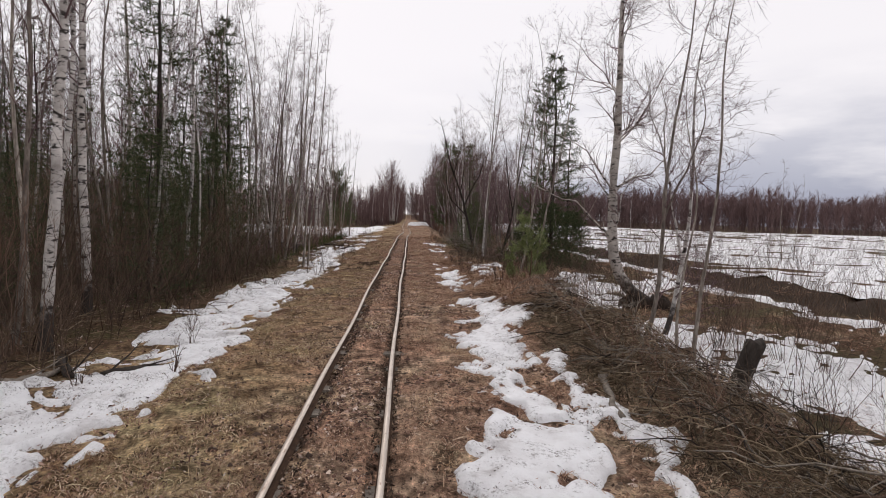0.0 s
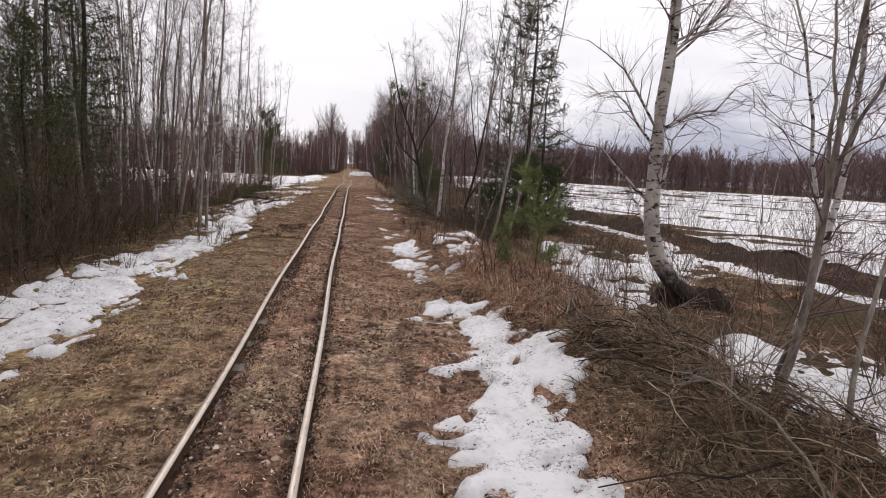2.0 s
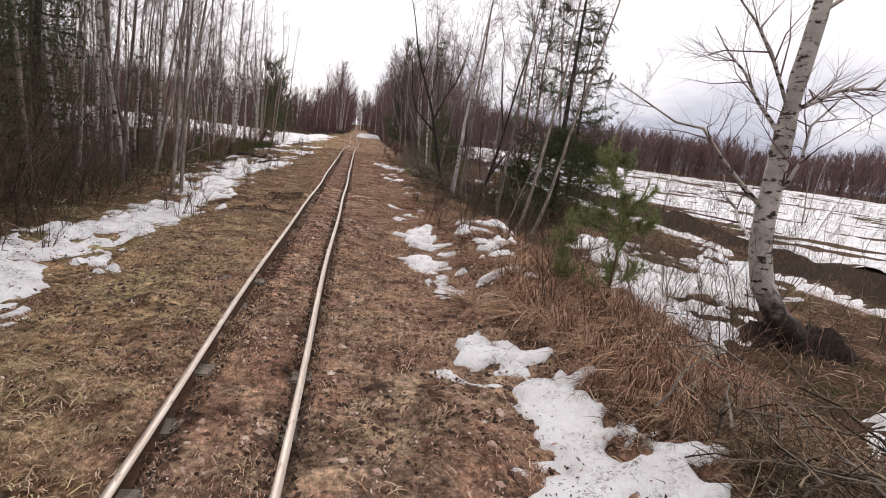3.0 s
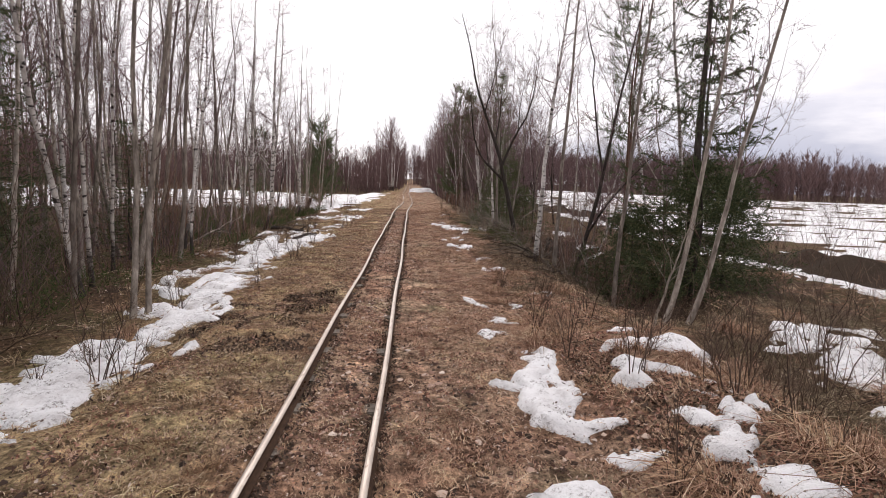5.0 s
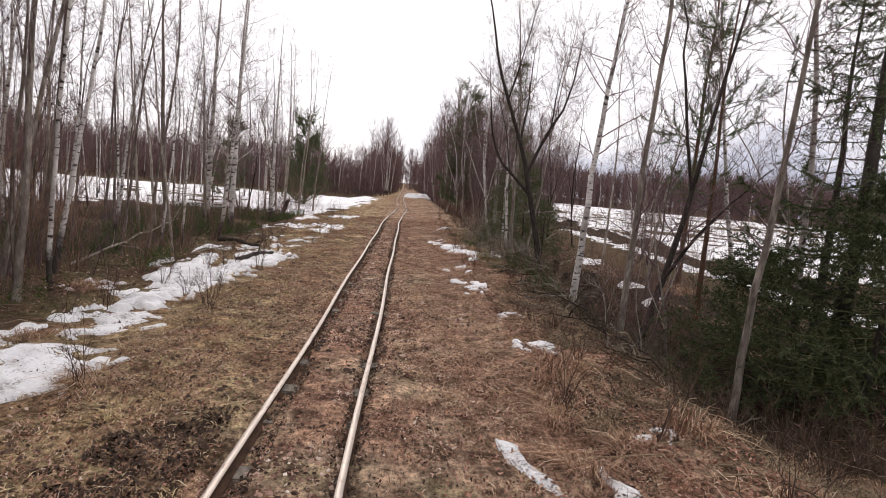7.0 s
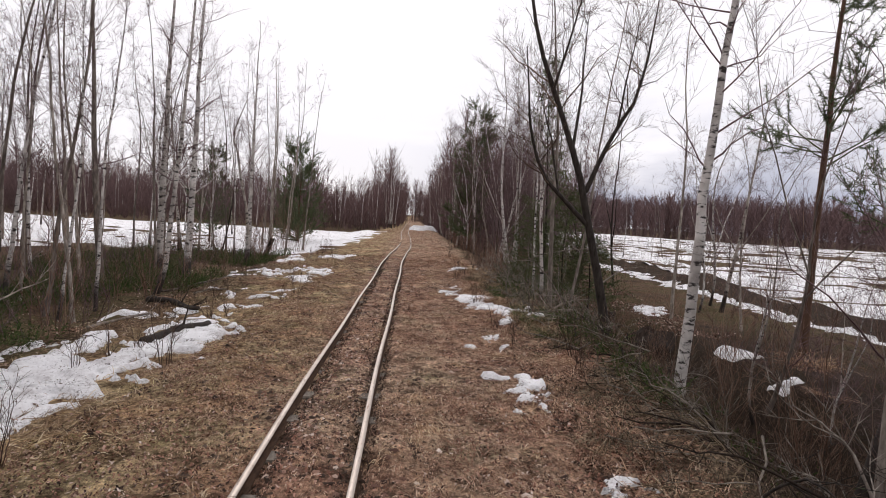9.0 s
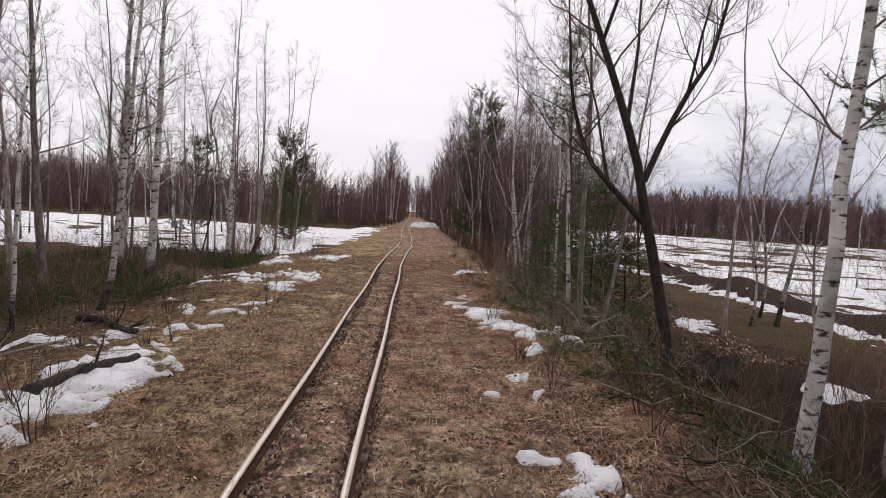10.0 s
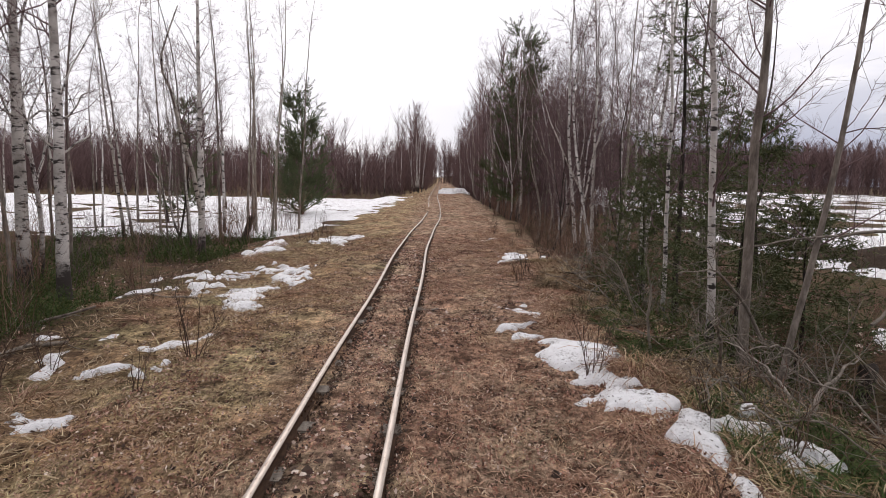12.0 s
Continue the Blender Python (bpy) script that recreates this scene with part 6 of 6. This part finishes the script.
# grass tussocks along the banks
def tussock(label, r, h, n, seed, mat=None):
    g = np.random.default_rng(seed)
    a, q = g.random(n) * 6.283, np.sqrt(g.random(n)) * r * 0.6
    p0 = np.stack([q * np.cos(a), q * np.sin(a), -0.02 + 0 * a], -1)
    out, up = r * (0.3 + 0.9 * g.random(n)), h * (0.15 + 0.85 * g.random(n))
    a2 = a + 0.9 * g.normal(size=n)
    d = np.stack([np.cos(a2), np.sin(a2), 0 * a], -1) + np.array([0.25, -0.15, 0]) + 0.35 * g.normal(size=(n, 3)) * np.array([1, 1, 0])
    p1 = p0 + d * (out * 0.4)[:, None] + np.array([0, 0, 1.0]) * up[:, None]
    p2 = p0 + d * (out * 0.85)[:, None] + np.array([0, 0, 1.0]) * (up * 0.8)[:, None]
    p3 = p0 + d * (out * 1.15)[:, None] + np.array([0, 0, 1.0]) * (up * 0.25 * g.random(n))[:, None]
    w = np.stack([-np.sin(a2), np.cos(a2), 0.4 * g.normal(size=n)], -1) * 0.0026
    V = np.stack([p0 - w, p0 + w, p1 + w, p1 - w, p2 + w * 0.8, p2 - w * 0.8, p3], 1).reshape(-1, 3)
    b = np.arange(n)[:, None] * 7
    Q = np.concatenate([np.concatenate([b, b + 1, b + 2, b + 3], 1), np.concatenate([b + 3, b + 2, b + 4, b + 5], 1)])
    me = mesh_from("grass_tussock", V, Q, np.concatenate([b + 5, b + 4, b + 6], 1), False)
    return thing("grass_tussock", me, mat or STRAW, label, "grass", "grass tussocks")


TUSSOCKS = [tussock("drooping matted tussock of dead grass", 0.26, 0.11, 220, 161), tussock("drooping matted tussock of dead grass", 0.34, 0.16, 280, 162), tussock("flat matted tussock of dead grass", 0.32, 0.07, 220, 163)]
LONG = [tussock("long drooping sheaf of pale dead grass", 0.34, 0.24, 260, 164), tussock("long drooping sheaf of pale dead grass", 0.4, 0.18, 280, 165), tussock("drooping sheaf of dead sedge", 0.3, 0.27, 240, 166)]
SEDGES = [tussock("drooping tussock of grey-brown dead sedge", 0.26, 0.17, 200, 167, SEDGE), tussock("flattened tussock of grey-brown dead sedge", 0.3, 0.11, 210, 168, SEDGE)]
off_snow = lambda x, y: bool(no_snow(np.array([x, x + 0.2, x - 0.2, x, x]), np.array([y, y, y, y + 0.2, y - 0.2])).all())
fill(SEDGES, 34, 2.1, 4.1, 5.5, 11.2, 0.3, off_snow, lo=0.5, hi=1.0)
fill(LONG, 64, 2.0, 4.4, 9.4, 14.8, 0.3, off_snow, lo=0.6, hi=1.15)
fill(LONG, 10, 1.9, 3.3, 15.0, 21, 0.5, off_snow, lo=0.5, hi=0.9)
fill(SEDGES, 58, 2.0, 4.2, 20.0, 40, 0.25, off_snow, lo=0.6, hi=1.1)
fill(SEDGES + LONG[:1], 24, 3.2, 7.0, 14.5, 21.0, 0.4, off_snow, lo=0.5, hi=1.0)
fill(TUSSOCKS, 48, 1.5, 2.5, 11, 47, 0.35, off_snow, lo=0.7, hi=1.3)
fill(TUSSOCKS, 30, -5.0, -2.4, 16, 47, 0.4, off_snow, lo=0.6, hi=1.1)
fill(TUSSOCKS, 12, 4.5, 9.5, 12, 30, 0.5, off_snow, lo=0.8, hi=1.4)


# dead branches reaching out of the thicket
def dead_branch(x0, y0, z0, x1, y1, z1, arch, r, label, seed, mat=None):
    g = np.random.default_rng(seed)
    n, s = 14, np.linspace(0, 1, 14)
    P = np.stack([x0 + (x1 - x0) * s, y0 + (y1 - y0) * s, z0 + (z1 - z0) * s + arch * np.sin(math.pi * s)], -1)
    P = (P + np.cumsum(g.normal(size=(n, 3)), 0) * 0.014)[None]
    R = (r * (1 - 0.8 * s))[None]
    root = tagged(new("dead_branch"), label, "branch", "dead branches")
    part("stem", mesh_from("stem", *tube_batch(P, R, 6)), mat or OLDWOOD, root)
    B, BR = spawn(P, R, 7, 0.25, 0.95, 0.5, 40, 0.15, 5, 0.55, 0.004, 0.4, 0.2, g)
    V, Q, T = join([tube_batch(B, BR, 4), spikes(B, BR, 30, 0.2, 1, 0.25, 40, 0.1, 0.003, g)])
    tagged(part("twig_spray", mesh_from("twig_spray", V, Q, T), mat or OLDWOOD, root), kind="stuff")
    return root


dead_branch(3.9, 33.74, 0.1, 2.6, 33.1, 0.95, 0.35, 0.022, "pale dead branch arching out of the thicket", 171)
dead_branch(4.2, 33.1, -0.2, 2.9, 32.36, 0.35, 0.25, 0.022, "grey dead branch lying on the ditch bank", 172)
dead_branch(3.1, 31.82, 0.0, 4.4, 32.89, 0.2, 0.1, 0.025, "grey dead branch lying on the ditch bank", 173)
dead_branch(4.6, 33.1, 0.5, 6.2, 33.84, 1.0, 0.15, 0.02, "grey dead branch across the ditch", 174)
dead_branch(2.62, 33.65, -0.1, 2.5, 33.6, 1.25, 0.1, 0.018, "crooked dead stem standing on the bank", 175)
dead_branch(4.0, 24.29, -0.3, 2.6, 22.98, 0.05, 0.12, 0.016, "thin dead branch lying on the bank", 176)
dead_branch(-6.2, 27.01, -0.2, -4.9, 28.56, 0.6, 0.0, 0.03, "thin dead trunk leaning at the forest edge", 177, GREY)
dead_branch(-5.9, 7.91, -0.2, -4.8, 6.25, 0.2, 0.05, 0.03, "fallen branch at the foot of the birches", 178)
dead_branch(3.75, 19.23, -0.25, 4.3, 19.54, 1.4, 0.0, 0.025, "dead stick leaning on the birches", 179)
dead_branch(2.5, 2.61, 0.0, 3.6, 2, 0.35, 0.12, 0.012, "bent bare twig above the snow", 180, BRUSH)

dead_branch(5.1, 33.6, 1.42, 2.98, 33.66, 0.97, 0.08, 0.019, "long pale dead branch caught in the birch stems", 181)
dead_branch(3.87, 33.2, -0.35, 3.05, 33.4, 0.5, 0.03, 0.018, "pale dead branch leaning on the bank", 182)
dead_branch(3.85, 32.6, -0.3, 2.7, 32.9, 0.02, 0.08, 0.02, "grey dead branch lying on the ditch bank", 183)
dead_branch(3.4, 30.3, -0.3, 2.7, 30.1, 0.35, 0.1, 0.016, "forked pale dead branch in the ditch grass", 184)

loose = random.Random(9)
for i in range(44):
    x, y = loose.uniform(2.7, 4.9), loose.uniform(22.5, 40.0)
    a, ln = loose.uniform(0, 6.283), loose.uniform(0.7, 1.8)
    z = float(ground_z(x, y)) + 0.02
    x1, y1 = x + ln * math.cos(a), y + ln * math.sin(a)
    if x1 < 2.2:
        x1 = 2 * x - x1
    dead_branch(x, y, z, x1, y1, float(ground_z(x1, y1)) + loose.uniform(0.05, 0.8), loose.uniform(0.05, 0.3), loose.uniform(0.008, 0.016), "dead branch tangled in the ditch brush", 300 + i, (OLDWOOD, DARK, GREY)[i % 3] if y < 29 else (OLDWOOD, OLDWOOD, GREY)[i % 3])
for i in range(16):
    x, y = loose.uniform(2.6, 4.4), loose.uniform(30.6, 37.5)
    a, ln = loose.uniform(1.2, 5.0), loose.uniform(0.7, 1.7)
    x1, y1 = max(2.25, x + ln * math.cos(a)), y + ln * math.sin(a)
    dead_branch(x, y, float(ground_z(x, y)) + 0.1, x1, y1, float(ground_z(x1, y1)) + loose.uniform(0.2, 1.0), loose.uniform(0.05, 0.35), loose.uniform(0.009, 0.018), "pale dead branch tangled in the thicket", 420 + i, (OLDWOOD, GREY)[i % 4 == 3])
for i in range(16):
    x, y = loose.uniform(2.5, 3.7), loose.uniform(3.0, 10.5)
    a, ln = loose.uniform(0, 6.283), loose.uniform(0.6, 1.3)
    x1, y1 = max(2.0, x + ln * math.cos(a)), y + ln * math.sin(a)
    dead_branch(x, y, float(ground_z(x, y)) + 0.1, x1, y1, float(ground_z(x1, y1)) + loose.uniform(0.2, 0.7), loose.uniform(0.0, 0.2), loose.uniform(0.006, 0.012), "dead branch sticking out of the brush heap", 360 + i, (OLDWOOD, DARK)[i % 2])

grass(blades(13000, 2.1, 4.4, 22, 30, 0.26, 0.0032, 0.9, 112, lambda x, y: value_noise(x, y, 0.8, 75) > -0.1, 1.6), DEADBRUSH, "dark tangled dead weeds in the ditch")
grass(blades(40000, 2.2, 5.2, 29.5, 40, 0.24, 0.0034, 0.8, 128, lambda x, y: value_noise(x, y, 0.8, 75) > -0.25, 2.0), HAY, "tousled olive dead grass in the ditch")
grass(blades(26000, 2.3, 4.8, 29.5, 36, 0.24, 0.004, 0.9, 129, lambda x, y: value_noise(x, y, 0.7, 76) > 0.05, 2.0), MOSS, "green grass shoots in the ditch")
